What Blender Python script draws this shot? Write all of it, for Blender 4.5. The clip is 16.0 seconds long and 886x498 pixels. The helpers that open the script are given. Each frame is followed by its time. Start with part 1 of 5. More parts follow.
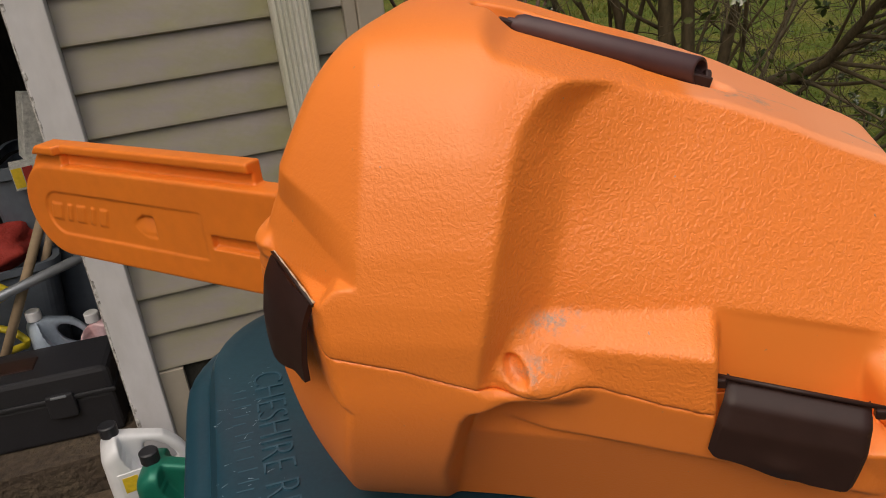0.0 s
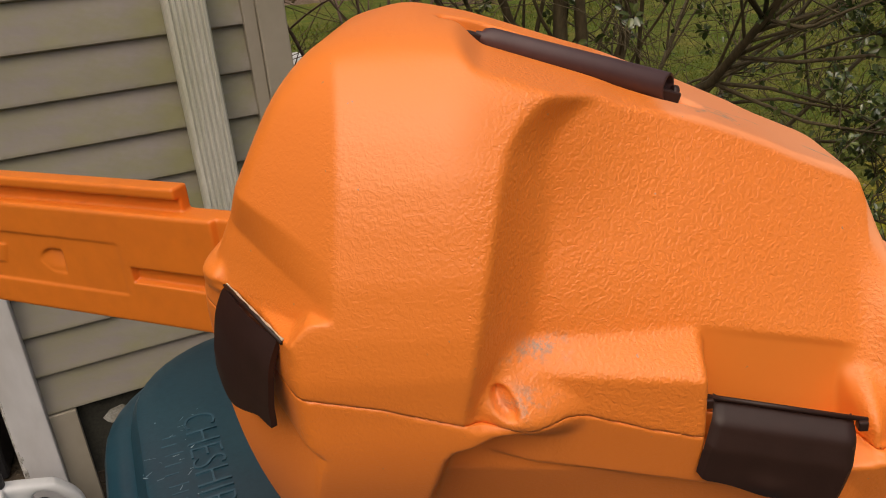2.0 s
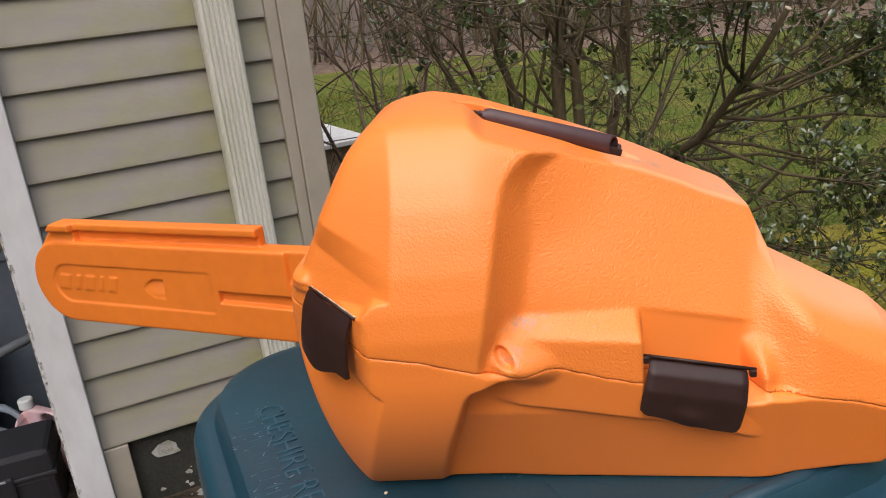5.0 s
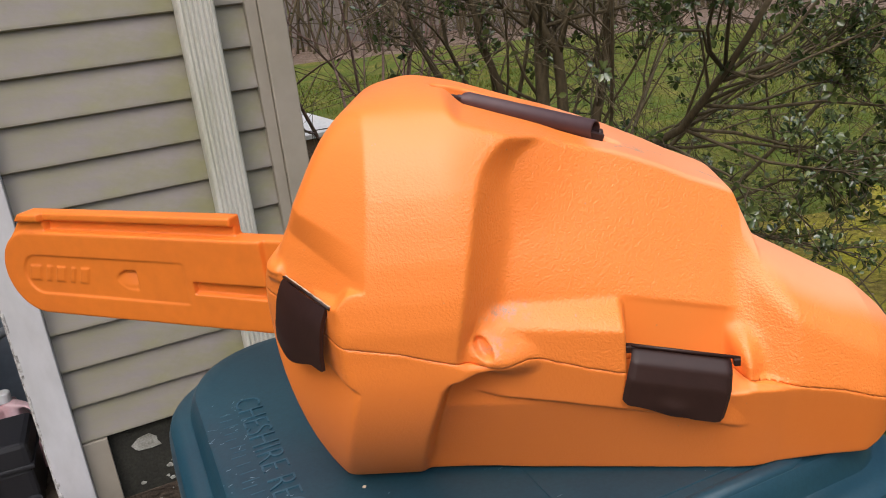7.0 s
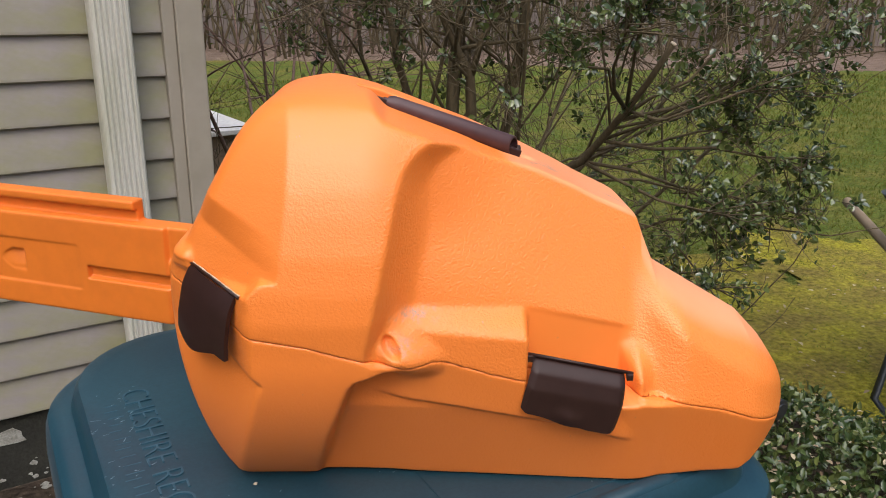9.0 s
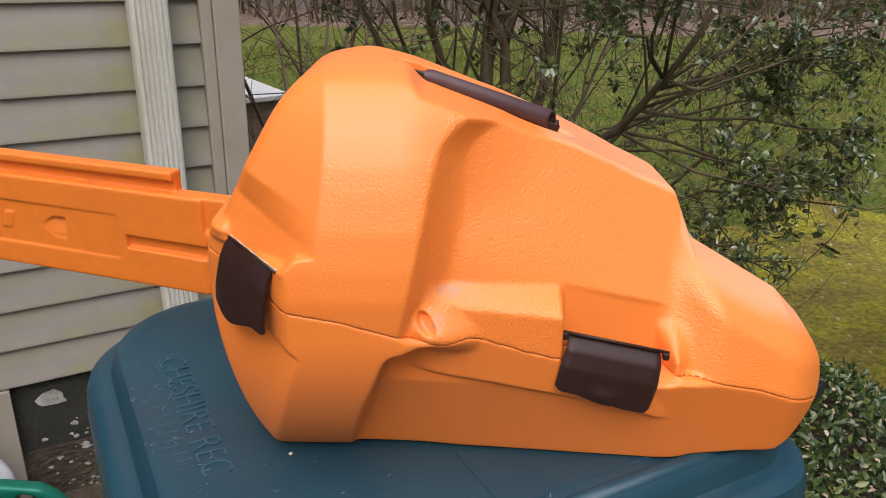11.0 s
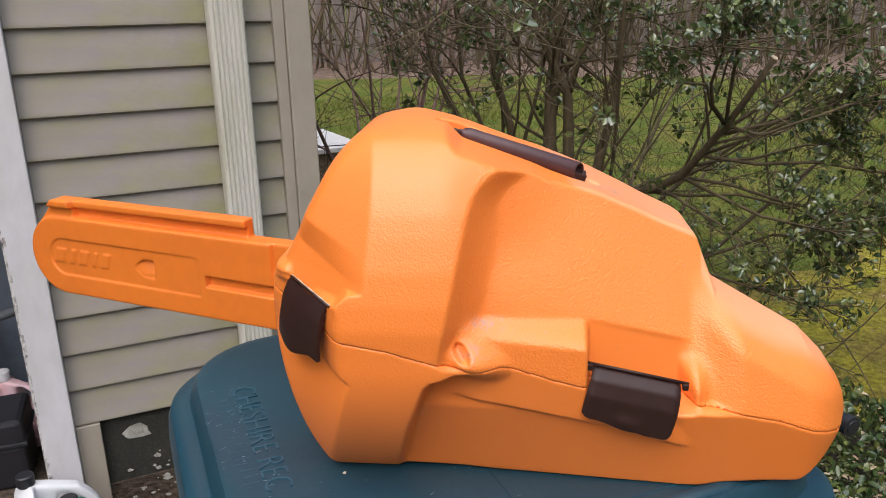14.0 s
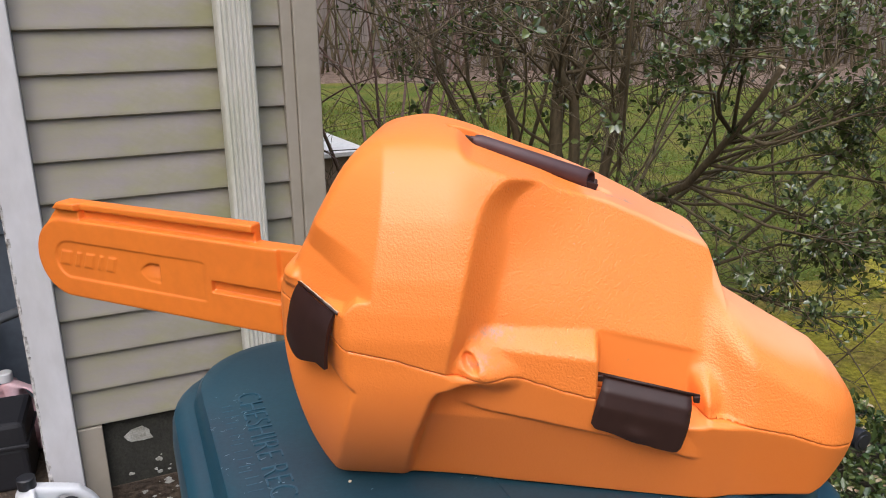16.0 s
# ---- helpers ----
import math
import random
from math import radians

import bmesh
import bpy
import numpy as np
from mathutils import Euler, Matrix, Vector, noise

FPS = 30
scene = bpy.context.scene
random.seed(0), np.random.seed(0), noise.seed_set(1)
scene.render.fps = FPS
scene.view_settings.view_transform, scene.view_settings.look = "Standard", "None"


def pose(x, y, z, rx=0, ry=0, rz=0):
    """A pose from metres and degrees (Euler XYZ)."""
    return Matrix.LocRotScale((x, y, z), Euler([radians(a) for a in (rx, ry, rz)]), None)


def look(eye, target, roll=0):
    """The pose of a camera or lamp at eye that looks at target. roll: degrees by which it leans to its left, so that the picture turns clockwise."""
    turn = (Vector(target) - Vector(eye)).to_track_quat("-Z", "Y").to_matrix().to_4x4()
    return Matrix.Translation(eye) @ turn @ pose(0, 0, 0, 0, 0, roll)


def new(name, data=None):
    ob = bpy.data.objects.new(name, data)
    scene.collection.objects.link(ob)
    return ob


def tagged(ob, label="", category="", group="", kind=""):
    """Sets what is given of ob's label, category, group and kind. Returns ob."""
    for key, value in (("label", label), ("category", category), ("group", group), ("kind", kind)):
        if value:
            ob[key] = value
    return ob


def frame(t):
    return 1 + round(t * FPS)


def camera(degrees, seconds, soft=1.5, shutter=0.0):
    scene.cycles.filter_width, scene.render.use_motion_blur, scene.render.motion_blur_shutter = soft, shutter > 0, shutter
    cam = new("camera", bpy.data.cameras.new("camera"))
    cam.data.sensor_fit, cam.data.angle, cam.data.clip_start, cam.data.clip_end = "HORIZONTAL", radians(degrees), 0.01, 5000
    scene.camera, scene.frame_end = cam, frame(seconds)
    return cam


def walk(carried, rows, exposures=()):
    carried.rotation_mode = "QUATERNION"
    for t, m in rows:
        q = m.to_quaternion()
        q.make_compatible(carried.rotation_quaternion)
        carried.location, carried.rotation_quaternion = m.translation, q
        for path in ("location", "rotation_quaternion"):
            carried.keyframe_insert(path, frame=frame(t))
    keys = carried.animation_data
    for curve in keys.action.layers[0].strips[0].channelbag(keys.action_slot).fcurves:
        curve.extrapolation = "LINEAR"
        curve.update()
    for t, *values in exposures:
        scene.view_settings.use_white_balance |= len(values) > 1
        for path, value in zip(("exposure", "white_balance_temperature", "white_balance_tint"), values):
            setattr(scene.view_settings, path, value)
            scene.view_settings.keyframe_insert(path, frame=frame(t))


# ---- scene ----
cam = camera(58.6, 16.0, soft=1.0)
PATH = [
    (0, (0.138, 0.121, 1.434), (0.043, 1.94, 0.607), -6.7),
    (0.5, (0.029, 0.096, 1.416), (0.183, 1.862, 0.492), -5.2),
    (1, (0.116, 0.105, 1.422), (0.36, 1.904, 0.582), -3.5),
    (1.5, (0.183, 0.139, 1.417), (0.375, 1.948, 0.584), -5.3),
    (2, (0.087, 0.154, 1.429), (0.272, 1.975, 0.624), -4.9),
    (2.5, (0.016, 0.136, 1.443), (0.273, 1.963, 0.672), -4.0),
    (3, (0.084, 0.053, 1.455), (0.293, 1.895, 0.705), -2.4),
    (3.5, (0.111, -0.013, 1.474), (0.412, 1.833, 0.767), -5.4),
    (4, (0.062, -0.083, 1.487), (0.329, 1.794, 0.849), -3.9),
    (4.5, (0.04, -0.078, 1.479), (0.168, 1.824, 0.875), -5.3),
    (5, (0.055, -0.065, 1.476), (0.233, 1.815, 0.818), -6.2),
    (7.5, (0.066, -0.046, 1.466), (0.301, 1.818, 0.78), -6.0),
    (8, (0.07, -0.042, 1.465), (0.405, 1.815, 0.803), -4.7),
    (8.5, (0.046, -0.065, 1.457), (0.458, 1.787, 0.823), -0.6),
    (9, (0.043, -0.058, 1.458), (0.52, 1.771, 0.804), 1.2),
    (11.5, (0.037, -0.051, 1.469), (0.359, 1.78, 0.732), 0.7),
    (12, (0.024, -0.073, 1.486), (0.209, 1.834, 0.914), 0.5),
    (12.5, (0.037, -0.126, 1.493), (0.217, 1.782, 0.922), -0.4),
    (13, (0.053, -0.143, 1.49), (0.238, 1.751, 0.873), -1.0),
    (13.5, (0.06, -0.137, 1.488), (0.293, 1.759, 0.894), -0.9),
    (14, (0.061, -0.135, 1.487), (0.277, 1.753, 0.863), -0.9),
    (14.5, (0.061, -0.122, 1.486), (0.286, 1.758, 0.844), -0.8),
    (15, (0.059, -0.12, 1.485), (0.264, 1.763, 0.844), -0.6),
    (15.5, (0.056, -0.125, 1.486), (0.265, 1.766, 0.868), -0.4),
    (16, (0.055, -0.127, 1.487), (0.265, 1.766, 0.876), -0.3),
]
walk(cam, [(t, look(eye, target, roll)) for t, eye, target, roll in PATH], [(0.0, 0.52, 6800, 10), (0.5, 0.62, 6800, 10), (1.0, 0.72, 7000, 10), (1.5, 0.60, 7100, 11), (2.0, 0.54, 7100, 11), (2.5, 0.56, 7000, 11), (3.0, 0.72, 6900, 11), (3.5, 0.93, 6700, 10), (4.0, 1.08, 6400, 11), (5.0, 1.11, 6150, 11), (9.0, 1.14, 6000, 11), (12.5, 1.18, 6000, 12), (16.0, 1.27, 5820, 12)])

# ---------- light and exposure ----------
world = bpy.data.worlds.new("world")
scene.world = world
world.use_nodes = True
wn = world.node_tree.nodes
sky = wn.new("ShaderNodeTexSky")
sky.sky_type = "NISHITA"
sky.sun_disc = False
sky.sun_elevation = radians(48)
sky.sun_rotation = radians(200)
sky.air_density, sky.dust_density, sky.ozone_density = 1.0, 6.0, 1.0
wn["Background"].inputs["Strength"].default_value = 0.055
world.node_tree.links.new(sky.outputs["Color"], wn["Background"].inputs["Color"])

sun = new("sun", bpy.data.lights.new("sun", "SUN"))
sun.data.energy = 1.5
sun.data.angle = radians(75)
sun.data.color = (1.0, 0.96, 0.9)
sun.matrix_basis = look((0.1, -0.45, 5.0), (0.2, 0.6, 1.0))


# ---------- node materials ----------
def material(name, colour, rough=0.5, metal=0.0, spots=None, spot_scale=6.0, spot_amount=0.5, grain=120.0,
             grain_amount=0.12, bump=0.0, bump_scale=200.0, bump_dist=0.001, spec=0.5, stretch=(1, 1, 1), vary=0.0):
    m = bpy.data.materials.new(name)
    m.use_nodes = True
    nt = m.node_tree
    n, l = nt.nodes, nt.links
    p = n["Principled BSDF"]
    tc = n.new("ShaderNodeTexCoord")
    mp = n.new("ShaderNodeMapping")
    mp.inputs["Scale"].default_value = stretch
    l.new(tc.outputs["Object"], mp.inputs["Vector"])
    fine = n.new("ShaderNodeTexNoise")
    fine.inputs["Scale"].default_value = grain
    fine.inputs["Detail"].default_value = 4
    l.new(mp.outputs["Vector"], fine.inputs["Vector"])
    big = n.new("ShaderNodeTexNoise")
    big.inputs["Scale"].default_value = spot_scale
    big.inputs["Detail"].default_value = 6
    big.inputs["Roughness"].default_value = 0.65
    l.new(mp.outputs["Vector"], big.inputs["Vector"])
    ramp = n.new("ShaderNodeValToRGB")
    ramp.color_ramp.elements[0].position, ramp.color_ramp.elements[1].position = 0.42, 0.68
    l.new(big.outputs["Fac"], ramp.inputs["Fac"])
    mix = n.new("ShaderNodeMix")
    mix.data_type = "RGBA"
    mix.inputs["A"].default_value = (*colour, 1)
    mix.inputs["B"].default_value = (*(spots or [c * 0.7 for c in colour]), 1)
    amt = n.new("ShaderNodeMath")
    amt.operation = "MULTIPLY"
    amt.inputs[1].default_value = spot_amount
    l.new(ramp.outputs["Color"], amt.inputs[0])
    l.new(amt.outputs[0], mix.inputs["Factor"])
    hsv = n.new("ShaderNodeHueSaturation")
    val = n.new("ShaderNodeMapRange")
    val.inputs["From Min"].default_value, val.inputs["From Max"].default_value = 0.25, 0.75
    val.inputs["To Min"].default_value, val.inputs["To Max"].default_value = 1 - grain_amount, 1 + grain_amount
    l.new(fine.outputs["Fac"], val.inputs["Value"])
    l.new(mix.outputs["Result"], hsv.inputs["Color"])
    last = val.outputs["Result"]
    if vary:
        info = n.new("ShaderNodeObjectInfo")
        vr = n.new("ShaderNodeMapRange")
        vr.inputs["To Min"].default_value, vr.inputs["To Max"].default_value = 1 - vary, 1 + vary
        l.new(info.outputs["Random"], vr.inputs["Value"])
        mul = n.new("ShaderNodeMath")
        mul.operation = "MULTIPLY"
        l.new(last, mul.inputs[0])
        l.new(vr.outputs["Result"], mul.inputs[1])
        last = mul.outputs[0]
    l.new(last, hsv.inputs["Value"])
    l.new(hsv.outputs["Color"], p.inputs["Base Color"])
    p.inputs["Roughness"].default_value = rough
    p.inputs["Metallic"].default_value = metal
    p.inputs["Specular IOR Level"].default_value = spec
    if bump:
        bn = n.new("ShaderNodeTexNoise")
        bn.inputs["Scale"].default_value = bump_scale
        bn.inputs["Detail"].default_value = 3
        l.new(mp.outputs["Vector"], bn.inputs["Vector"])
        b = n.new("ShaderNodeBump")
        b.inputs["Strength"].default_value = bump
        b.inputs["Distance"].default_value = bump_dist
        l.new(bn.outputs["Fac"], b.inputs["Height"])
        l.new(b.outputs["Normal"], p.inputs["Normal"])
    return m


def case_material():
    """Moulded orange plastic with a leather grain where the mould has one, dust where it settles, and sky sheen painted
    pale on the top faces.
    """
    m = bpy.data.materials.new("orange_moulded_plastic")
    m.use_nodes = True
    n, l = m.node_tree.nodes, m.node_tree.links
    p = n["Principled BSDF"]
    tc = n.new("ShaderNodeTexCoord")
    grain = n.new("ShaderNodeAttribute")
    grain.attribute_name = "grain"
    dirt = n.new("ShaderNodeAttribute")
    dirt.attribute_name = "dirt"
    warp = n.new("ShaderNodeTexNoise")
    warp.inputs["Scale"].default_value = 215
    warp.inputs["Detail"].default_value = 2
    warp.inputs["Distortion"].default_value = 1.4
    l.new(tc.outputs["Object"], warp.inputs["Vector"])
    # rounded pebbles between valleys, uneven in height
    vadd = n.new("ShaderNodeVectorMath")
    vadd.operation = "MULTIPLY_ADD"
    vadd.inputs[1].default_value = (0.004, 0.004, 0.004)
    l.new(warp.outputs["Color"], vadd.inputs[0])
    l.new(tc.outputs["Object"], vadd.inputs[2])
    vor = n.new("ShaderNodeTexVoronoi")
    vor.feature = "SMOOTH_F1"
    vor.inputs["Scale"].default_value = 430
    vor.inputs["Smoothness"].default_value = 0.6
    l.new(vadd.outputs[0], vor.inputs["Vector"])
    hsum = n.new("ShaderNodeMath")
    hsum.operation = "MULTIPLY_ADD"
    hsum.inputs[1].default_value = -0.9
    l.new(vor.outputs["Distance"], hsum.inputs[0])
    l.new(warp.outputs["Fac"], hsum.inputs[2])
    hm = n.new("ShaderNodeMath")
    hm.operation = "MULTIPLY"
    l.new(hsum.outputs[0], hm.inputs[0])
    l.new(grain.outputs["Fac"], hm.inputs[1])
    b = n.new("ShaderNodeBump")
    b.inputs["Strength"].default_value = 0.50
    b.inputs["Distance"].default_value = 0.0010
    l.new(hm.outputs[0], b.inputs["Height"])
    l.new(b.outputs["Normal"], p.inputs["Normal"])
    tone = n.new("ShaderNodeTexNoise")
    tone.inputs["Scale"].default_value = 5
    tone.inputs["Detail"].default_value = 5
    l.new(tc.outputs["Object"], tone.inputs["Vector"])
    base = n.new("ShaderNodeMix")
    base.data_type = "RGBA"
    base.inputs["A"].default_value = (0.86, 0.205, 0.022, 1)
    base.inputs["B"].default_value = (0.90, 0.256, 0.045, 1)
    l.new(tone.outputs["Fac"], base.inputs["Factor"])
    # dust and scuffs
    dn = n.new("ShaderNodeTexNoise")
    dn.inputs["Scale"].default_value = 90
    dn.inputs["Detail"].default_value = 8
    dn.inputs["Roughness"].default_value = 0.75
    l.new(tc.outputs["Object"], dn.inputs["Vector"])
    dr = n.new("ShaderNodeMapRange")
    dr.inputs["From Min"].default_value, dr.inputs["From Max"].default_value = 0.48, 0.62
    l.new(dn.outputs["Fac"], dr.inputs["Value"])
    dm = n.new("ShaderNodeMath")
    dm.operation = "MULTIPLY"
    l.new(dr.outputs["Result"], dm.inputs[0])
    l.new(dirt.outputs["Fac"], dm.inputs[1])
    spk = n.new("ShaderNodeTexNoise")
    spk.inputs["Scale"].default_value = 240
    spk.inputs["Detail"].default_value = 2
    l.new(tc.outputs["Object"], spk.inputs["Vector"])
    sr = n.new("ShaderNodeMapRange")
    sr.inputs["From Min"].default_value, sr.inputs["From Max"].default_value = 0.76, 0.8
    sr.inputs["To Max"].default_value = 0.6
    l.new(spk.outputs["Fac"], sr.inputs["Value"])
    mx = n.new("ShaderNodeMath")
    mx.operation = "MAXIMUM"
    l.new(dm.outputs[0], mx.inputs[0])
    l.new(sr.outputs["Result"], mx.inputs[1])
    col = n.new("ShaderNodeMix")
    col.data_type = "RGBA"
    col.inputs["B"].default_value = (0.30, 0.25, 0.20, 1)
    # paler colour for the top faces: thin dust with sky sheen painted in
    dust_sheen = n.new("ShaderNodeAttribute")
    dust_sheen.attribute_name = "dust_sheen"
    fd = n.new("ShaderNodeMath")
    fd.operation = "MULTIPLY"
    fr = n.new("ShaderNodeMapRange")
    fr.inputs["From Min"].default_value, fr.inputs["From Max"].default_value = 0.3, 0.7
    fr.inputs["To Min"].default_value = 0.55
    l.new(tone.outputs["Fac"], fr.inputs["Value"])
    l.new(dust_sheen.outputs["Fac"], fd.inputs[0])
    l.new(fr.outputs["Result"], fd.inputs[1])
    dusty_sheen = n.new("ShaderNodeMix")
    dusty_sheen.data_type = "RGBA"
    dusty_sheen.inputs["B"].default_value = (0.90, 0.43, 0.25, 1)
    l.new(base.outputs["Result"], dusty_sheen.inputs["A"])
    l.new(fd.outputs[0], dusty_sheen.inputs["Factor"])
    l.new(dusty_sheen.outputs["Result"], col.inputs["A"])
    scuff = n.new("ShaderNodeAttribute")
    scuff.attribute_name = "scuff"
    ms = n.new("ShaderNodeMath")
    ms.operation = "MAXIMUM"
    l.new(mx.outputs[0], ms.inputs[0])
    l.new(scuff.outputs["Fac"], ms.inputs[1])
    l.new(ms.outputs[0], col.inputs["Factor"])
    l.new(col.outputs["Result"], p.inputs["Base Color"])
    rr = n.new("ShaderNodeMapRange")
    rr.inputs["To Min"].default_value, rr.inputs["To Max"].default_value = 0.34, 0.5
    l.new(tone.outputs["Fac"], rr.inputs["Value"])
    l.new(rr.outputs["Result"], p.inputs["Roughness"])
    p.inputs["Specular IOR Level"].default_value = 0.6
    return m


ORANGE = case_material()
BAR_ORANGE = material("orange_scabbard_plastic", (0.74, 0.185, 0.018), 0.42, spots=(0.66, 0.16, 0.02), spot_amount=0.6, grain=60, grain_amount=0.05, bump=0.08, bump_scale=400)
BLACK = material("brown_black_plastic", (0.030, 0.0135, 0.011), 0.42, spots=(0.036, 0.019, 0.016), grain=80, bump=0.05, bump_scale=300)
BLACK.node_tree.nodes["Principled BSDF"].inputs["Specular IOR Level"].default_value = 0.28
TOOLBLACK = material("black_toolbox_plastic", (0.018, 0.018, 0.022), 0.45, grain=150, bump=0.15, bump_scale=250)
GRIP = material("worn_brown_plastic", (0.058, 0.026, 0.027), 0.5, spots=(0.080, 0.044, 0.046), grain=80, bump=0.05, bump_scale=300)
DUST = material("pale_orange_dust", (0.55, 0.42, 0.30), 0.9, grain=300, grain_amount=0.3)
LID_BLUE = material("teal_cart_plastic", (0.013, 0.047, 0.070), 0.36, spots=(0.020, 0.060, 0.082), spot_scale=9, spot_amount=0.7, grain=220, grain_amount=0.12, bump=0.12, bump_scale=350, bump_dist=0.0006)
LID_BLUE.node_tree.nodes["Principled BSDF"].inputs["Specular IOR Level"].default_value = 0.42
LID_TEXT = material("rubbed_pale_teal_letters", (0.034, 0.090, 0.128), 0.5, spots=(0.017, 0.060, 0.09), spot_scale=60, spot_amount=0.8, grain=300)
CHROME_DIRT = material("scratched_pale_teal", (0.30, 0.40, 0.46), 0.5)
SIDING = material("beige_vinyl_siding", (0.302, 0.268, 0.248), 0.55, spots=(0.246, 0.236, 0.120), spot_scale=3.6, spot_amount=0.9, grain=14, grain_amount=0.10, bump=0.06, bump_scale=500, stretch=(1, 1, 2.2), vary=0.03)
POST = material("taupe_corner_trim", (0.330, 0.290, 0.235), 0.55, spots=(0.275, 0.245, 0.180), spot_scale=4, grain=20, grain_amount=0.06, bump=0.05, bump_scale=300)
DOWNSPOUT = material("weathered_white_aluminium", (0.56, 0.54, 0.48), 0.5, spots=(0.40, 0.40, 0.29), spot_scale=5, spot_amount=0.7, grain=60, grain_amount=0.08, stretch=(3, 3, 0.6))
TRIM = material("painted_white_trim", (0.605, 0.59, 0.605), 0.5, spots=(0.52, 0.50, 0.48), spot_scale=7, spot_amount=0.6, grain=50, grain_amount=0.05, bump=0.06, bump_scale=120, stretch=(1, 1, 0.4))
CHIPPED = material("chipped_old_paint", (0.62, 0.60, 0.58), 0.7, spots=(0.12, 0.10, 0.085), spot_scale=60, spot_amount=1.0, grain=90, grain_amount=0.2, bump=0.5, bump_scale=120)
FOUND = material("algae_dark_concrete", (0.024, 0.023, 0.017), 0.9, spots=(0.045, 0.043, 0.030), spot_scale=14, grain=160, grain_amount=0.35, bump=0.6, bump_scale=60, bump_dist=0.006)
FLAKE = material("peeling_grey_paint", (0.40, 0.39, 0.35), 0.8, spots=(0.16, 0.15, 0.11), spot_scale=40, spot_amount=0.8, grain=200, grain_amount=0.3, bump=0.4, bump_scale=150)
LAWN = material("mossy_lawn", (0.088, 0.118, 0.020), 0.9, spots=(0.185, 0.155, 0.040), spot_scale=2.2, spot_amount=0.9, grain=28, grain_amount=0.45, bump=1.0, bump_scale=60, bump_dist=0.03, spec=0.1)
MOSS = material("yellow_moss_turf", (0.175, 0.138, 0.034), 0.95, spots=(0.285, 0.262, 0.022), spot_scale=3.2, spot_amount=1.0, grain=45, grain_amount=0.5, bump=1.0, bump_scale=70, bump_dist=0.02, spec=0.1)
LITTER = material("brown_leaf_litter", (0.125, 0.080, 0.052), 0.9, spots=(0.30, 0.215, 0.165), spot_scale=5, grain=40, grain_amount=0.5, bump=1.0, bump_scale=30, bump_dist=0.04)
SOIL = material("damp_soil", (0.06, 0.042, 0.028), 0.95, spots=(0.11, 0.085, 0.05), spot_scale=9, grain=60, grain_amount=0.4, bump=1.0, bump_scale=50, bump_dist=0.012)
BARK = material("grey_brown_bark", (0.082, 0.058, 0.027), 0.85, spots=(0.125, 0.100, 0.052), spot_scale=14, grain=90, grain_amount=0.35, bump=0.7, bump_scale=80, bump_dist=0.004, stretch=(1, 1, 0.35))
TWIG = material("reddish_brown_twig", (0.15, 0.088, 0.066), 0.8, grain=60, grain_amount=0.3)
CUTWOOD = material("pale_cut_wood", (0.62, 0.50, 0.34), 0.8)
FENCE = material("weathered_fence_boards", (0.20, 0.165, 0.145), 0.9, spots=(0.14, 0.115, 0.098), spot_scale=1.5, grain=18, grain_amount=0.25, stretch=(3, 3, 0.3), vary=0.18)
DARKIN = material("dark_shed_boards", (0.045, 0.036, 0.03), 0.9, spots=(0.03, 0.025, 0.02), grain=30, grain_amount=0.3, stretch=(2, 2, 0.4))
WOODH = material("old_wooden_handle", (0.33, 0.24, 0.15), 0.7, spots=(0.22, 0.16, 0.10), grain=60, stretch=(0.3, 1, 1), bump=0.2)
STEEL = material("galvanised_grey_steel", (0.30, 0.32, 0.35), 0.4, metal=0.5, grain=50)
DARKSTEEL = material("dark_painted_steel", (0.03, 0.035, 0.04), 0.5, grain=60, grain_amount=0.3)
SLAB = material("pale_stone_slab", (0.78, 0.74, 0.70), 0.7, spots=(0.62, 0.58, 0.53), spot_scale=10, grain=60, bump=0.2)
BRICKISH = material("brown_timber", (0.28, 0.19, 0.13), 0.9, spots=(0.18, 0.12, 0.085), grain=30, grain_amount=0.3, stretch=(0.4, 1, 1), bump=0.5)


def leaf_material(name, colour, other, rough=0.28, trans=0.12, spec=0.55, bias=1.0):
    m = bpy.data.materials.new(name)
    m.use_nodes = True
    n, l = m.node_tree.nodes, m.node_tree.links
    p = n["Principled BSDF"]
    g = n.new("ShaderNodeNewGeometry")
    mix = n.new("ShaderNodeMix")
    mix.data_type = "RGBA"
    mix.inputs["A"].default_value = (*colour, 1)
    mix.inputs["B"].default_value = (*other, 1)
    pw = n.new("ShaderNodeMath")
    pw.operation = "POWER"
    pw.inputs[1].default_value = bias
    l.new(g.outputs["Random Per Island"], pw.inputs[0])
    l.new(pw.outputs[0], mix.inputs["Factor"])
    l.new(mix.outputs["Result"], p.inputs["Base Color"])
    p.inputs["Roughness"].default_value = rough
    p.inputs["Specular IOR Level"].default_value = spec
    t = n.new("ShaderNodeBsdfTranslucent")
    l.new(mix.outputs["Result"], t.inputs["Color"])
    s = n.new("ShaderNodeMixShader")
    s.inputs["Fac"].default_value = trans
    l.new(p.outputs["BSDF"], s.inputs[1])
    l.new(t.outputs["BSDF"], s.inputs[2])
    l.new(s.outputs["Shader"], n["Material Output"].inputs["Surface"])
    return m


LEAF = leaf_material("dark_glossy_evergreen_leaf", (0.040, 0.064, 0.022), (0.17, 0.20, 0.060), rough=0.11, trans=0.24, spec=0.9, bias=1.4)
GRASS = leaf_material("grass_blade", (0.085, 0.122, 0.016), (0.20, 0.185, 0.042), rough=0.7, trans=0.3, spec=0.12)
VINE = leaf_material("ground_cover_leaf", (0.030, 0.056, 0.016), (0.13, 0.15, 0.040), rough=0.3, bias=1.6)
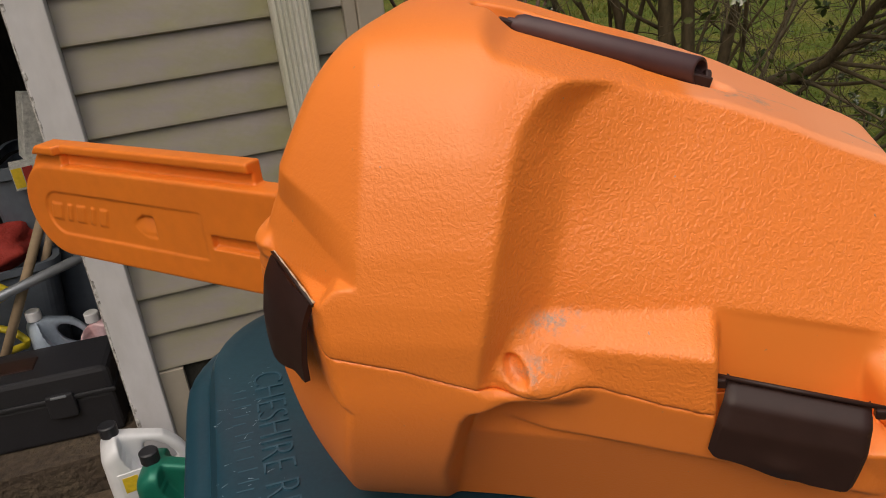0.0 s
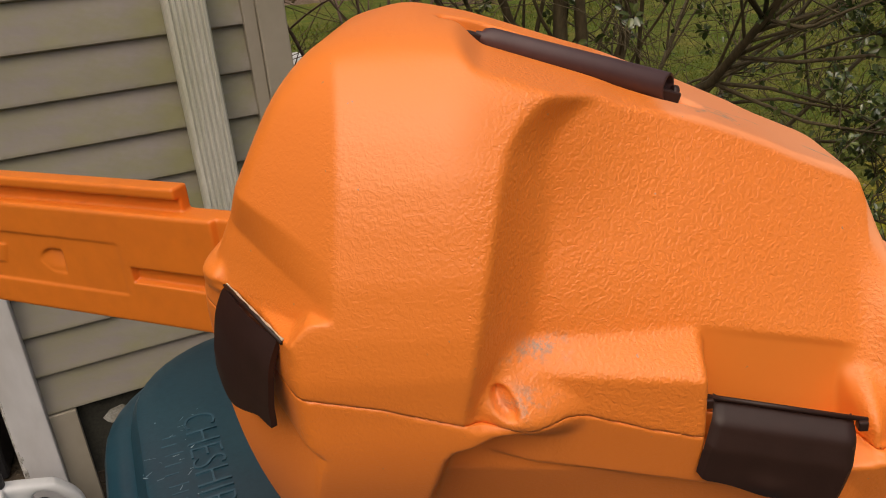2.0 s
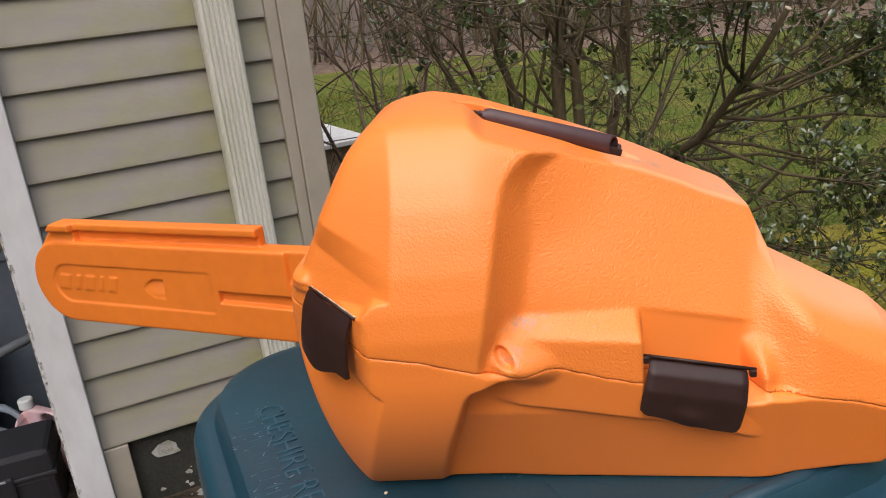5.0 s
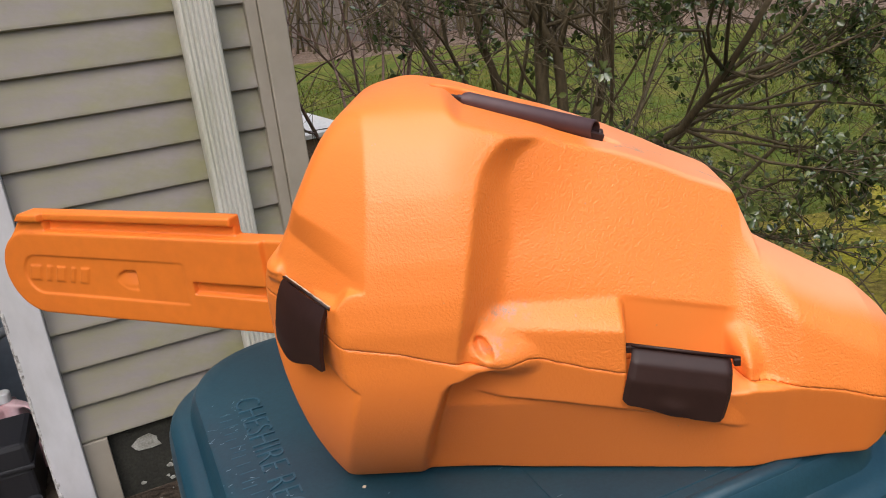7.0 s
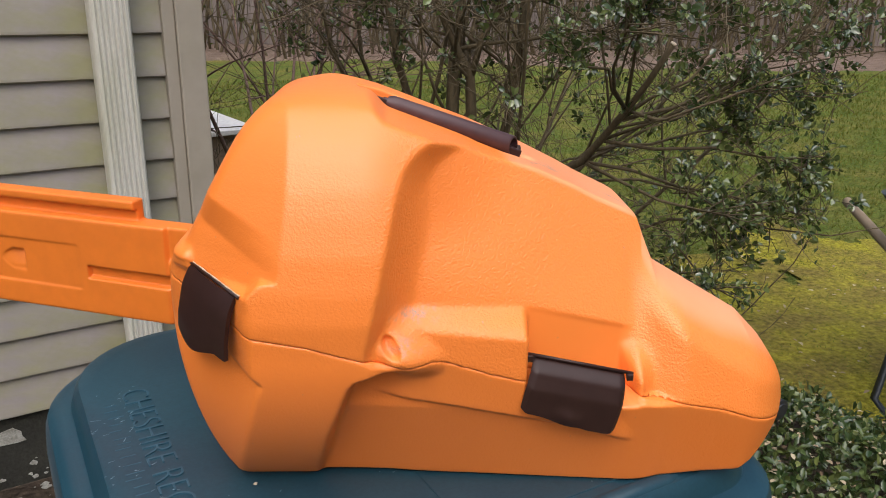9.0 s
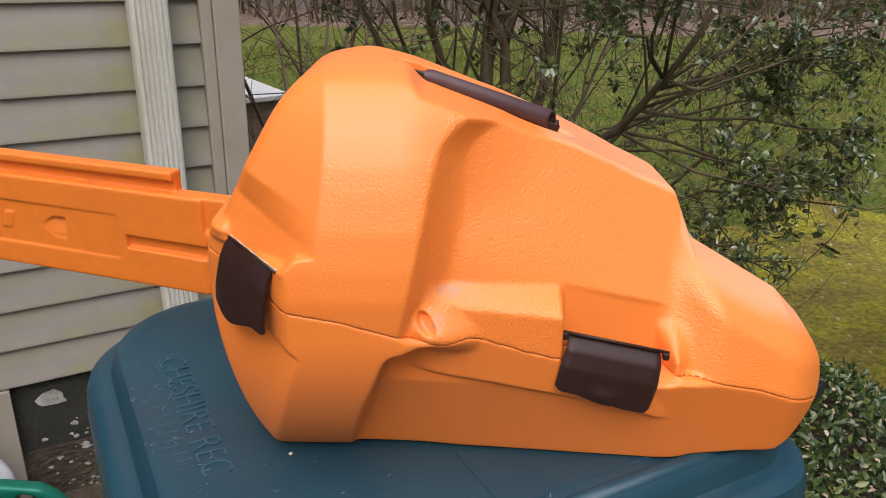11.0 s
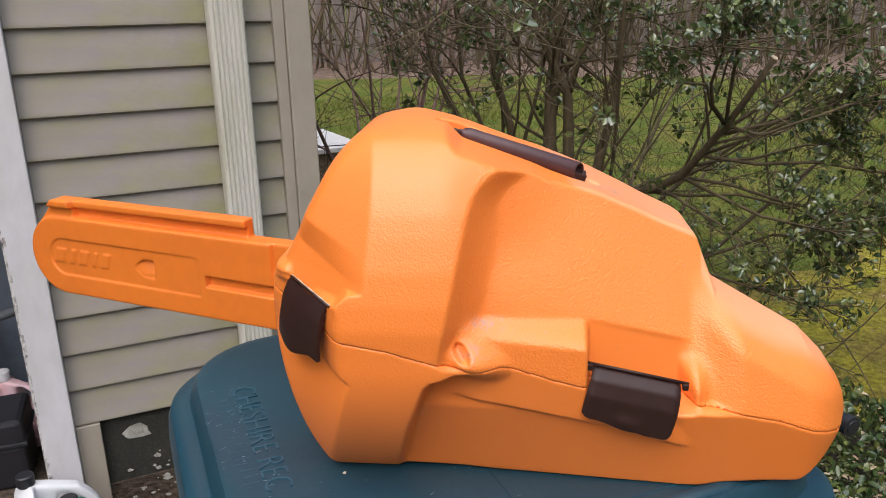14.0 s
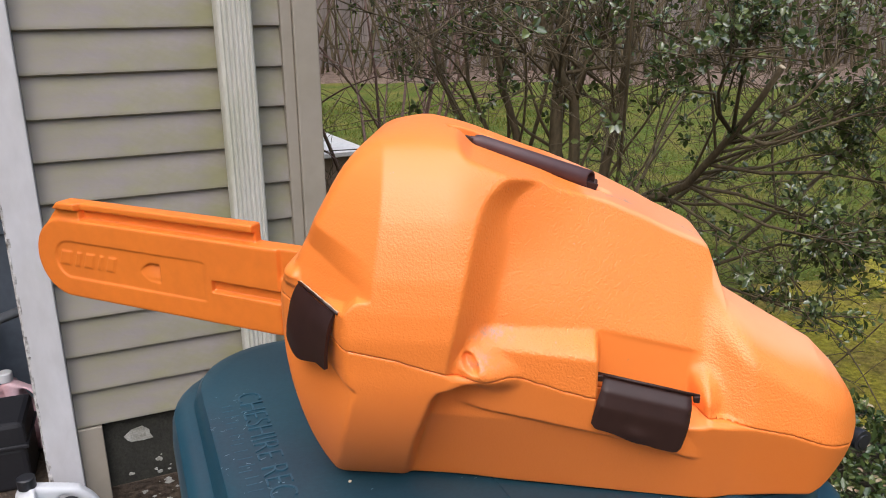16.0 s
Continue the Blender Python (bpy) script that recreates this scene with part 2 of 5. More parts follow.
DRYLEAF = leaf_material("dry_fallen_leaf", (0.17, 0.105, 0.055), (0.44, 0.37, 0.24), rough=0.7)


# ---------- small mesh helpers ----------
def mesh_object(name, verts, faces, mat, parent=None, smooth=False, label=""):
    me = bpy.data.meshes.new(name)
    me.from_pydata([tuple(v) for v in verts], [], [tuple(f) for f in faces])
    me.materials.append(mat)
    if smooth:
        me.polygons.foreach_set("use_smooth", [True] * len(me.polygons))
    me.update()
    ob = new(name, me)
    if parent:
        ob.parent = parent
    if label:
        ob["label"] = label
    return ob


def part(name, bm, mat, parent=None, label="", smooth=False):
    me = bpy.data.meshes.new(name)
    bmesh.ops.recalc_face_normals(bm, faces=bm.faces[:])
    bm.to_mesh(me)
    bm.free()
    me.materials.append(mat)
    if smooth:
        me.polygons.foreach_set("use_smooth", [True] * len(me.polygons))
    ob = new(name, me)
    if parent:
        ob.parent = parent
    if label:
        ob["label"] = label
    return ob


def empty(name, m=None):
    ob = new(name)
    ob.empty_display_size = 0.05
    if m is not None:
        ob.matrix_basis = m
    return ob


def box(bm, a, b, bevel=0.0, m=None, segments=2):
    """A box from corner a to corner b, with rounded edges."""
    made = bmesh.ops.create_cube(bm, size=1)["verts"]
    c = [(p + q) / 2 for p, q in zip(a, b)]
    s = [abs(q - p) for p, q in zip(a, b)]
    bmesh.ops.transform(bm, matrix=Matrix.Translation(c) @ Matrix.Diagonal((*s, 1)), verts=made)
    if bevel:
        edges = list({e for v in made for e in v.link_edges})
        r = bmesh.ops.bevel(bm, geom=edges, offset=bevel, segments=segments, affect="EDGES", profile=0.5)
        made = list({v for f in r["faces"] for v in f.verts} | {v for v in made if v.is_valid})
    if m is not None:
        bmesh.ops.transform(bm, matrix=m, verts=made)
    return made


def new_box(a, b, bevel=0.0, m=None, segments=2):
    bm = bmesh.new()
    box(bm, a, b, bevel, m, segments)
    return bm


def tube(points, radii, sides=8, cap=True):
    """Vertices and faces of a tapered tube along points."""
    pts = [Vector(p) for p in points]
    verts, faces = [], []
    side = None
    for i, p in enumerate(pts):
        d = (pts[min(i + 1, len(pts) - 1)] - pts[max(i - 1, 0)]).normalized()
        if side is None:
            side = d.cross(Vector((0.3, 0.2, 1))).normalized()
        side = (side - d * side.dot(d)).normalized()
        up = d.cross(side)
        for k in range(sides):
            a = 2 * math.pi * k / sides
            verts.append(p + (side * math.cos(a) + up * math.sin(a)) * radii[i])
    for i in range(len(pts) - 1):
        for k in range(sides):
            q = (k + 1) % sides
            faces.append((i * sides + k, i * sides + q, (i + 1) * sides + q, (i + 1) * sides + k))
    if cap:
        faces.append(tuple(range(sides))[::-1])
        faces.append(tuple((len(pts) - 1) * sides + k for k in range(sides)))
    return verts, faces


def lathe(profile, sides=24):
    """Turns (radius, height) pairs round z."""
    bm = bmesh.new()
    rings = []
    for r, z in profile:
        rings.append([bm.verts.new((r * math.cos(2 * math.pi * k / sides), r * math.sin(2 * math.pi * k / sides), z)) for k in range(sides)])
    for a, b in zip(rings, rings[1:]):
        for k in range(sides):
            bm.faces.new((a[k], a[(k + 1) % sides], b[(k + 1) % sides], b[k]))
    bm.faces.new(rings[0][::-1])
    bm.faces.new(rings[-1])
    return bm


# ---------- distance-field solids, for moulded shapes ----------
def smax(a, b, k):
    h = np.clip(0.5 + 0.5 * (a - b) / k, 0, 1)
    return a * h + b * (1 - h) + k * h * (1 - h)


def smin(a, b, k):
    return -smax(-a, -b, k)


def step(a, b, x):
    t = np.clip((x - a) / (b - a), 0, 1)
    return t * t * (3 - 2 * t)


def polygon_distance(px, pz, poly):
    """Signed distance to a closed polygon, negative inside."""
    d = np.full(np.broadcast(px, pz).shape, 1e9)
    inside = np.zeros(d.shape, bool)
    for (ax, az), (bx, bz) in zip(poly, poly[1:] + poly[:1]):
        ex, ez = bx - ax, bz - az
        t = np.clip(((px - ax) * ex + (pz - az) * ez) / (ex * ex + ez * ez), 0, 1)
        d = np.minimum(d, (px - ax - t * ex) ** 2 + (pz - az - t * ez) ** 2)
        if ez:
            inside ^= ((az > pz) != (bz > pz)) & (px < (pz - az) * ex / ez + ax)
    d = np.sqrt(d)
    return np.where(inside, -d, d)


def net_surface(field, origin, h, rounds=2):
    """Vertices and quads of the zero surface of a sampled field (negative inside)."""
    inside = field < 0
    count = sum(inside[i:i - 1 or None, j:j - 1 or None, k:k - 1 or None].astype(np.int8) for i in (0, 1) for j in (0, 1) for k in (0, 1))
    active = (count > 0) & (count < 8)
    idx = np.argwhere(active)
    number = np.full(active.shape, -1, np.int64)
    number[active] = np.arange(len(idx))
    corner = {(i, j, k): field[idx[:, 0] + i, idx[:, 1] + j, idx[:, 2] + k] for i in (0, 1) for j in (0, 1) for k in (0, 1)}
    acc, hits = np.zeros((len(idx), 3)), np.zeros(len(idx))
    for a in corner:
        for axis in range(3):
            if a[axis] == 0:
                b = tuple(1 if n == axis else a[n] for n in range(3))
                va, vb = corner[a], corner[b]
                cross = (va < 0) != (vb < 0)
                t = np.where(cross, va / np.where(cross, va - vb, 1), 0)
                at = np.array(a, float)[None, :] + t[:, None] * np.eye(3)[axis]
                acc += at * cross[:, None]
                hits += cross
    verts = np.array(origin) + h * (idx + acc / hits[:, None])
    quads = []
    for axis in range(3):
        lo = [slice(0, -1) if n == axis else slice(1, -1) for n in range(3)]
        hi = [slice(1, None) if n == axis else slice(1, -1) for n in range(3)]
        a, b = inside[tuple(lo)], inside[tuple(hi)]
        at = np.argwhere(a != b)
        flip = a[tuple(at.T)]
        cell = at + np.array([0 if n == axis else 1 for n in range(3)])
        u, v = [np.eye(3, dtype=int)[n] for n in range(3) if n != axis]
        if axis == 1:
            u, v = v, u
        ring = np.stack([number[tuple((cell - du * u - dv * v).T)] for du, dv in ((1, 1), (0, 1), (0, 0), (1, 0))], 1)
        ring[~flip] = ring[~flip][:, ::-1]
        quads.append(ring)
    quads = np.concatenate(quads)
    for _ in range(rounds):
        mid = verts[quads].mean(1)
        total, n = np.zeros_like(verts), np.zeros(len(verts))
        for c in range(4):
            np.add.at(total, quads[:, c], mid)
            np.add.at(n, quads[:, c], 1)
        verts = verts * 0.4 + 0.6 * total / np.maximum(n, 1)[:, None]
    return verts, quads


def net_object(name, verts, quads, mat, parent, label="", fields=()):
    me = bpy.data.meshes.new(name)
    me.vertices.add(len(verts))
    me.vertices.foreach_set("co", np.ascontiguousarray(verts, np.float32).ravel())
    me.loops.add(quads.size)
    me.loops.foreach_set("vertex_index", np.ascontiguousarray(quads, np.int32).ravel())
    me.polygons.add(len(quads))
    me.polygons.foreach_set("loop_start", np.arange(0, quads.size, 4, dtype=np.int32))
    me.polygons.foreach_set("use_smooth", np.ones(len(quads), bool))
    me.update(calc_edges=True)
    for key, values in fields:
        me.attributes.new(key, "FLOAT", "POINT").data.foreach_set("value", np.ascontiguousarray(values, np.float32))
    me.materials.append(mat)
    ob = new(name, me)
    ob.parent = parent
    if label:
        ob["label"] = label
    return ob


# ---------- the orange carrying case ----------
CASE = pose(0.02, 0.64, 0.995, 0, 0, -12)
CASE_MID = 0.090


def seam_height(x):
    return np.interp(x, [-0.1, 0.02, 0.086, 0.137, 0.155, 0.168, 0.176, 0.188, 0.2416, 0.266, 0.3844, 0.464, 0.523, 0.56], [0.212, 0.1875, 0.1757, 0.1606, 0.1557, 0.1535, 0.1538, 0.1535, 0.1353, 0.129, 0.1011, 0.0823, 0.060, 0.046])


CORE_Z = np.arange(-0.08, 0.48, 0.001)
CORE_Y = np.where(CORE_Z < 0.165, -0.098 + 3.1 * (0.165 - CORE_Z) ** 2, np.interp(CORE_Z, [0.165, 0.195, 0.22, 0.25, 0.28, 0.30, 0.32, 0.335, 0.348, 0.356, 0.362, 0.367, 0.372, 0.377, 0.40],
                  [-0.098, -0.10, -0.0975, -0.091, -0.081, -0.073, -0.062, -0.052, -0.040, -0.030, -0.018, -0.002, 0.03, 0.08, 0.3]))
for _ in range(2):
    CORE_Y = np.convolve(np.pad(CORE_Y, 3, mode="edge"), np.ones(7) / 7, mode="valid")


def case_core(z):
    """The bulging section of the nose: how far it stands towards -y at each height."""
    return np.interp(z, CORE_Z, CORE_Y)


def case_plain_front(x, z):
    """Front face of the case without its small relief: band, recessed panel, tail, and the lower half under the seam."""
    core = case_core(z)
    band = core + np.interp(z, [0.2, 0.32], [0.12, 0.40]) * smax(0 * x, x - 0.138, 0.014)
    panel = -0.036 + 0.50 * (z - 0.184) + 0.40 * (x - 0.272)
    panel = smax(panel, -0.056 + 0.12 * np.maximum(0, x - 0.2), 0.024) - 0.020 * step(0.24, 0.33, z) * (1 - step(0.16, 0.27, x))
    end = -0.048 + 0.16 * np.maximum(0, x - 0.40) + 12.0 * np.maximum(0, x - 0.49) ** 2
    tail = end + 0.26 * np.maximum(0, z - seam_height(x))
    upper = panel + (tail - panel) * step(0.375, 0.43, x) * (1 - step(-0.048, 0.012, z - 0.2045 + 0.58 * (x - 0.4048)))
    lower = -0.051 - 0.004 * step(0.10, 0.20, x) + np.interp(x, [0.15, 0.20, 0.30, 0.40], [0.45, 0.41, 0.34, 0.26]) * np.maximum(0.095 - z, -0.003) + 0.02 * np.maximum(0, x - 0.40) + 9.0 * np.maximum(0, x - 0.485) ** 2
    lower = lower + (end + 0.25 * (seam_height(x) - z) - lower) * step(0.38, 0.42, x)
    a = np.maximum(0, 0.052 - (x - 0.136 - 0.20 * (z - 0.197)))
    b = np.maximum(0, 0.052 - 1.15 * (0.3415 - 0.20 * (x - 0.19) + 1.2 * smax(0 * x, x - 0.225, 0.05) - z))
    edge = 0.052 - np.hypot(a, b)
    wide = np.clip(0.85 * (upper - band), 0.027, 0.048)
    up = band + (upper - band) * (1 - (1 - np.clip((edge - 0.002) / wide, 0, 1)) ** 1.45)
    edge_low = np.interp(z, [0, 0.0805, 0.134, 0.140, 0.1455, 0.152, 0.165], [0.079, 0.0985, 0.1175, 0.123, 0.140, 0.172, 0.21])
    low = core + 0.5 * np.maximum(0, x - 0.135)
    low = low + (lower - low) * step(0.0, 0.007, x - edge_low)
    above = step(-0.001, 0.001, z - seam_height(x))
    return low + (up - low) * above


def case_facet(x, z):
    """The flat that cuts the nose off: an upper plane and a steeper lower one over the front latch."""
    core = blur(case_core(z))
    crease = np.interp(z, [0.22, 0.239, 0.2965, 0.33, 0.345, 0.358, 0.366, 0.378], [0.062, 0.0650, 0.0703, 0.0705, 0.0698, 0.0672, 0.056, 0.022])
    upper = core + np.minimum(0.62 + 8.0 * np.maximum(0, 0.286 - 0.39 * x - z), 0.84) * (crease - x)
    # cushion on either side of the latch, and the plain flat below it
    collar = core + 1.45 * (0.038 - x)
    flat = core + 1.02 * (np.interp(z, [0, 0.035, 0.143, 0.16], [0.004, 0.0143, 0.046, 0.050]) - x)
    collar = flat + (np.minimum(collar, flat) - flat) * step(-0.003, 0.003, z - 0.154 + 0.43 * (x - 0.0187))
    ledge = 0.2190 + 0.0100 * step(0.034, 0.050, x) + 0.007 * step(0.012, 0.026, -x)
    return collar + (upper - collar) * step(-0.0025, 0.0025, z - ledge)


def blur(f, r=2, rounds=2):
    for _ in range(rounds):
        for axis in (0, 1):
            p = np.pad(f, [(r, r) if n == axis else (0, 0) for n in range(2)], mode="edge")
            f = sum(np.take(p, range(k, k + f.shape[axis]), axis) for k in range(2 * r + 1)) / (2 * r + 1)
    return f


def case_front(x, z):
    face, facet = blur(case_plain_front(x, z), 1, 2), case_facet(x, z)
    seam = seam_height(x)
    # rib along the seam, from the lug past the latch
    rib = np.interp(x, [0.14, 0.18, 0.27, 0.35, 0.375, 0.40], [-0.084, -0.072, -0.066, -0.057, -0.051, -0.047]) + np.interp(x, [0.31, 0.35], [0.19, 0.10]) * np.maximum(0, seam - z)
    edge = 0.186 - 0.30 * (x - 0.272)
    top = 0.192 - 0.11 * (x - 0.16)
    top = top + (np.minimum(top, edge - 0.011) - top) * step(0.268, 0.274, x) - 0.010 * step(0.355, 0.375, x)
    low = np.interp(x, [0.12, 0.152, 0.211, 0.2635, 0.33, 0.37], [0.118, 0.111, 0.100, 0.088, 0.072, 0.056])
    end = x + 0.35 * np.maximum(0, 0.10 - z)
    below = 1 - step(-0.006, 0.0, z - seam)
    m = step(0.132, 0.158 + 0.035 * below, x) * (1 - step(0.374, 0.404, end)) * (1 - step(-0.014 - 0.008 * step(0.368, 0.38, x), 0.008 + 0.006 * step(0.368, 0.38, x), z - top)) * step(-0.003, 0.003, z - low)
    face = face + (np.minimum(face, rib) - face) * m
    # shallow pocket behind the side latch
    m = step(0.2710, 0.2750, x) * (1 - step(0.364, 0.384, x)) * (1 - step(-0.003, 0.003, z - edge)) * step(0.094, 0.104, z)
    floor = -0.0342 + 0.50 * (edge - 0.184) + 0.40 * (x - 0.272) - 0.10 * np.maximum(0, edge - z)
    face = face + (floor - face) * m
    # lug with a hole for a lock
    d = ((x - 0.160) / 0.036) ** 2 + ((z - 0.160 + 0.25 * (x - 0.16)) / 0.021) ** 2
    face = smin(face, -0.0935 + 0.026 * d, 0.016)
    a, b = 0.60 * (x - 0.1535) - 0.80 * (z - 0.1705), 0.80 * (x - 0.1535) + 0.60 * (z - 0.1705)
    d = (a / 0.0112) ** 2 + (b / 0.0062) ** 2
    face = face + 0.010 * (1 - step(0.35, 1.15, d)) * np.clip(0.75 - b / 0.014, 0.3, 1)
    # ear at the far end of the front latch
    ear = np.exp(-(((x + 0.034) / 0.012) ** 4 + ((z - 0.226) / 0.010) ** 4))
    facet = facet - 0.009 * ear
    return smax(face, facet, np.interp(z, [0.13, 0.15, 0.205, 0.22], [0.004, 0.009, 0.009, 0.0016]))


def carrying_case():
    case = empty("chainsaw_case", CASE)
    tagged(case, "orange moulded plastic chainsaw case with dark latches on the cart lid", "tool case")
    h = 0.0016
    xs, ys, zs = np.arange(-0.085, 0.60, h), np.arange(-0.135, 0.255, h), np.arange(-0.012, 0.40, h)
    x, z = xs[:, None], zs[None, :]
    side = [(0.012, 0.0), (-0.010, 0.022), (-0.028, 0.053), (-0.044, 0.103), (-0.053, 0.14), (-0.056, 0.17), (-0.0535, 0.203), (-0.047, 0.224), (-0.037, 0.235), (-0.030, 0.238), (-0.022, 0.254), (-0.002, 0.290),
            (0.023, 0.336), (0.042, 0.357), (0.060, 0.367), (0.097, 0.3755), (0.137, 0.366), (0.211, 0.3385), (0.2774, 0.3135), (0.335, 0.284),
            (0.3795, 0.2640), (0.3835, 0.2560), (0.391, 0.2355), (0.399, 0.2145), (0.4048, 0.2045), (0.4219, 0.1956), (0.4525, 0.178), (0.5022, 0.1496), (0.5289, 0.1231), (0.547, 0.097), (0.5545, 0.064), (0.536, 0.036), (0.512, 0.008), (0.500, 0.0)]
    nose, rest = side[:18], side[18:]
    for _ in range(2):
        nose = nose[:1] + [(a[0] + (b[0] - a[0]) * w, a[1] + (b[1] - a[1]) * w) for a, b in zip(nose, nose[1:]) for w in (0.2, 0.8)] + nose[-1:]
    side = nose + rest
    outline = polygon_distance(x + 0 * z, z + 0 * x, side)
    front = case_front(x + 0 * z, z + 0 * x)
    back = 2 * CASE_MID - smax(blur(case_plain_front(x + 0 * z, z + 0 * x)), blur(case_facet(x + 0 * z, z + 0 * x)), 0.02)
    y = ys[None, :, None]
    gx, gz = np.gradient(front, h)
    lean = np.sqrt(1 + np.minimum(gx ** 2 + gz ** 2, 9))
    round_off = np.interp(zs, [0.02, 0.06, 0.22], [0.005, 0.010, 0.012])[None, None, :] * np.interp(xs, [0.22, 0.32, 0.40, 0.46], [1, 0.28, 0.22, 1])[:, None, None]
    body = smax(((front / lean)[:, None, :] - y / lean[:, None, :]), outline[:, None, :] + 0 * y, round_off)
    body = smax(body, y - back[:, None, :], 0.02)
    # the dome runs out into a flat crown, level across, that ends above the tail
    ridge = np.interp(xs, [0.0, 0.20, 0.26, 0.388, 0.40, 0.56], [0.090, 0.090, 0.150, 0.150, 0.062, 0.055])[:, None, None]
    top = np.interp(xs, [-0.06, 0.042, 0.097, 0.137, 0.20, 0.23, 0.262, 0.2835, 0.3225, 0.3424, 0.381, 0.4], [0.38, 0.378, 0.3758, 0.3665, 0.3430, 0.3265, 0.3080, 0.2993, 0.2815, 0.2710, 0.2540, 0.244])
    crown_top = top
    tail_top = np.interp(xs, [0.39, 0.4048, 0.4219, 0.4525, 0.5022, 0.5289, 0.547, 0.56], [0.260, 0.2055, 0.1960, 0.1785, 0.150, 0.1235, 0.098, 0.08])
    top = np.where(xs < 0.395, top, tail_top)[:, None, None]
    front_fall = np.interp(xs, [0.13, 0.18, 0.23, 0.265, 0.39, 0.40, 0.43, 0.5], [0.0, 0.08, 0.10, 0.01, 0.0, 0.16, 0.22, 0.26])[:, None, None]
    crest = (zs[None, None, :] - top + front_fall * np.maximum(0, ridge - y) + 0.6 * step(-0.02, 0.05, xs)[:, None, None] * np.maximum(0, y - ridge)) * 0.9
    body = smax(body, crest, np.interp(xs, [0.1, 0.38, 0.42], [0.004, 0.004, 0.012])[:, None, None])
    # groove under the handle
    a, b = np.array((0.126, 0.047, 0.3650)), np.array((0.281, 0.0660, 0.3060))
    q = np.stack(np.broadcast_arrays(xs[:, None, None], y, zs[None, None, :]), -1).astype(np.float32) - a.astype(np.float32)
    t = np.clip(q @ (b - a).astype(np.float32) / ((b - a) @ (b - a)), 0, 1)
    rod = np.sqrt(((q - t[..., None] * (b - a)) ** 2).sum(-1)) - np.interp(t, [0, 0.15, 1], [0.006, 0.0115, 0.0115])
    body = smax(body, -rod, 0.004)
    lip = a[2] - 0.0048 + (xs - a[0]) * (b[2] - a[2]) / (b[0] - a[0]) + 0.016 * (1 - step(0.122, 0.150, xs)) + 0.012 * step(0.268, 0.292, xs)
    axis = np.interp(xs, [a[0], b[0]], [a[1], b[1]])[:, None, None]
    ahead = np.minimum(0, y - axis)
    cut = np.maximum(np.maximum(lip[:, None, None] + 0.04 * ahead - zs[None, None, :], y - axis), (xs - 0.292)[:, None, None])
    body = smax(body, -cut, 0.005)
    del q, t, rod, cut
    seam = (zs[None, :] - seam_height(xs)[:, None])[:, None, :]
    for name, solid in (("upper_shell", smax(body, 0.0001 - seam, 0.0012)), ("lower_shell", smax(body + 0.0002, seam + 0.0001, 0.0012))):
        verts, quads = net_surface(solid, (xs[0], ys[0], zs[0]), h, 1)
        line = seam_height(verts[:, 0])
        if name == "upper_shell":
            verts[:, 2] = np.where(verts[:, 2] < line + 0.0013, line + 0.00012, verts[:, 2])
        else:
            verts[:, 2] = np.where(verts[:, 2] > line - 0.0013, line - 0.00012, verts[:, 2])
        vx, vy, vz = verts.T
        rough, dust_sheen = np.ones(len(verts)), np.zeros(len(verts))
        if name == "lower_shell":
            rough = 0.30 + 0.3 * step(0.12, 0.15, vz) * (1 - step(0.10, 0.14, vx))
        else:
            pocket = step(0.270, 0.274, vx) * (1 - step(0.372, 0.378, vx)) * (1 - step(0, 0.002, vz - (0.186 - 0.30 * (vx - 0.272)))) * (vy < 0.05)
            band = 1 - 0.45 * (1 - step(0.13, 0.16, vx))
            nose = (1 - step(0.060, 0.068, vx)) * step(0.222, 0.232, vz)
            smooth_top = step(0.29, 0.35, vz + 0.2 * (vx - 0.1)) * (1 - step(0.14, 0.17, vx))
            rough = band * (1 - pocket) * (1 - 0.6 * nose) * (1 - 0.8 * smooth_top)
            # crown and tail top: smoother, dusted, and coloured pale for the sky's sheen
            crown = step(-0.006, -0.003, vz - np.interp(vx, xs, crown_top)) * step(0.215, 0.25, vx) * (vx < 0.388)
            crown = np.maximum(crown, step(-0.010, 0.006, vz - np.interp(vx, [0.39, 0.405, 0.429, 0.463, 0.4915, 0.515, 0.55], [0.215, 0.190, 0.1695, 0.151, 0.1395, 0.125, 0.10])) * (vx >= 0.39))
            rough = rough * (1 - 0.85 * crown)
            dust_sheen = 0.62 * crown
        dirt = np.exp(-(((vx - 0.175) / 0.018) ** 2 + ((vz - 0.191) / 0.006) ** 2)) * (vy < -0.03)
        dirt = np.maximum(dirt, 0.95 * np.exp(-(((vx - 0.276) / 0.006) ** 2 + ((vy - 0.055) / 0.009) ** 2)) * (vz > 0.29))
        dirt = np.maximum(dirt, 0.85 * np.exp(-(((vx - 0.300) / 0.014) ** 2 + ((vy - 0.060) / 0.012) ** 2)) * (vz > 0.28))
        scuff = np.zeros(len(verts))
        for ax, ay, bx, by, wide, deep in ((0.2926, 0.0708, 0.3316, 0.0848, 0.0013, 0.45), (0.2813, 0.042, 0.2891, 0.0556, 0.0014, 0.7), (0.2891, 0.0556, 0.2977, 0.060, 0.0012, 0.6), (0.3608, 0.071, 0.3776, 0.064, 0.0020, 0.85), (0.3776, 0.064, 0.390, 0.0555, 0.0016, 0.6)):
            k = np.clip(((vx - ax) * (bx - ax) + (vy - ay) * (by - ay)) / ((bx - ax) ** 2 + (by - ay) ** 2), 0, 1)
            line = np.exp(-(np.hypot(vx - ax - k * (bx - ax), vy - ay - k * (by - ay)) / wide) ** 2)
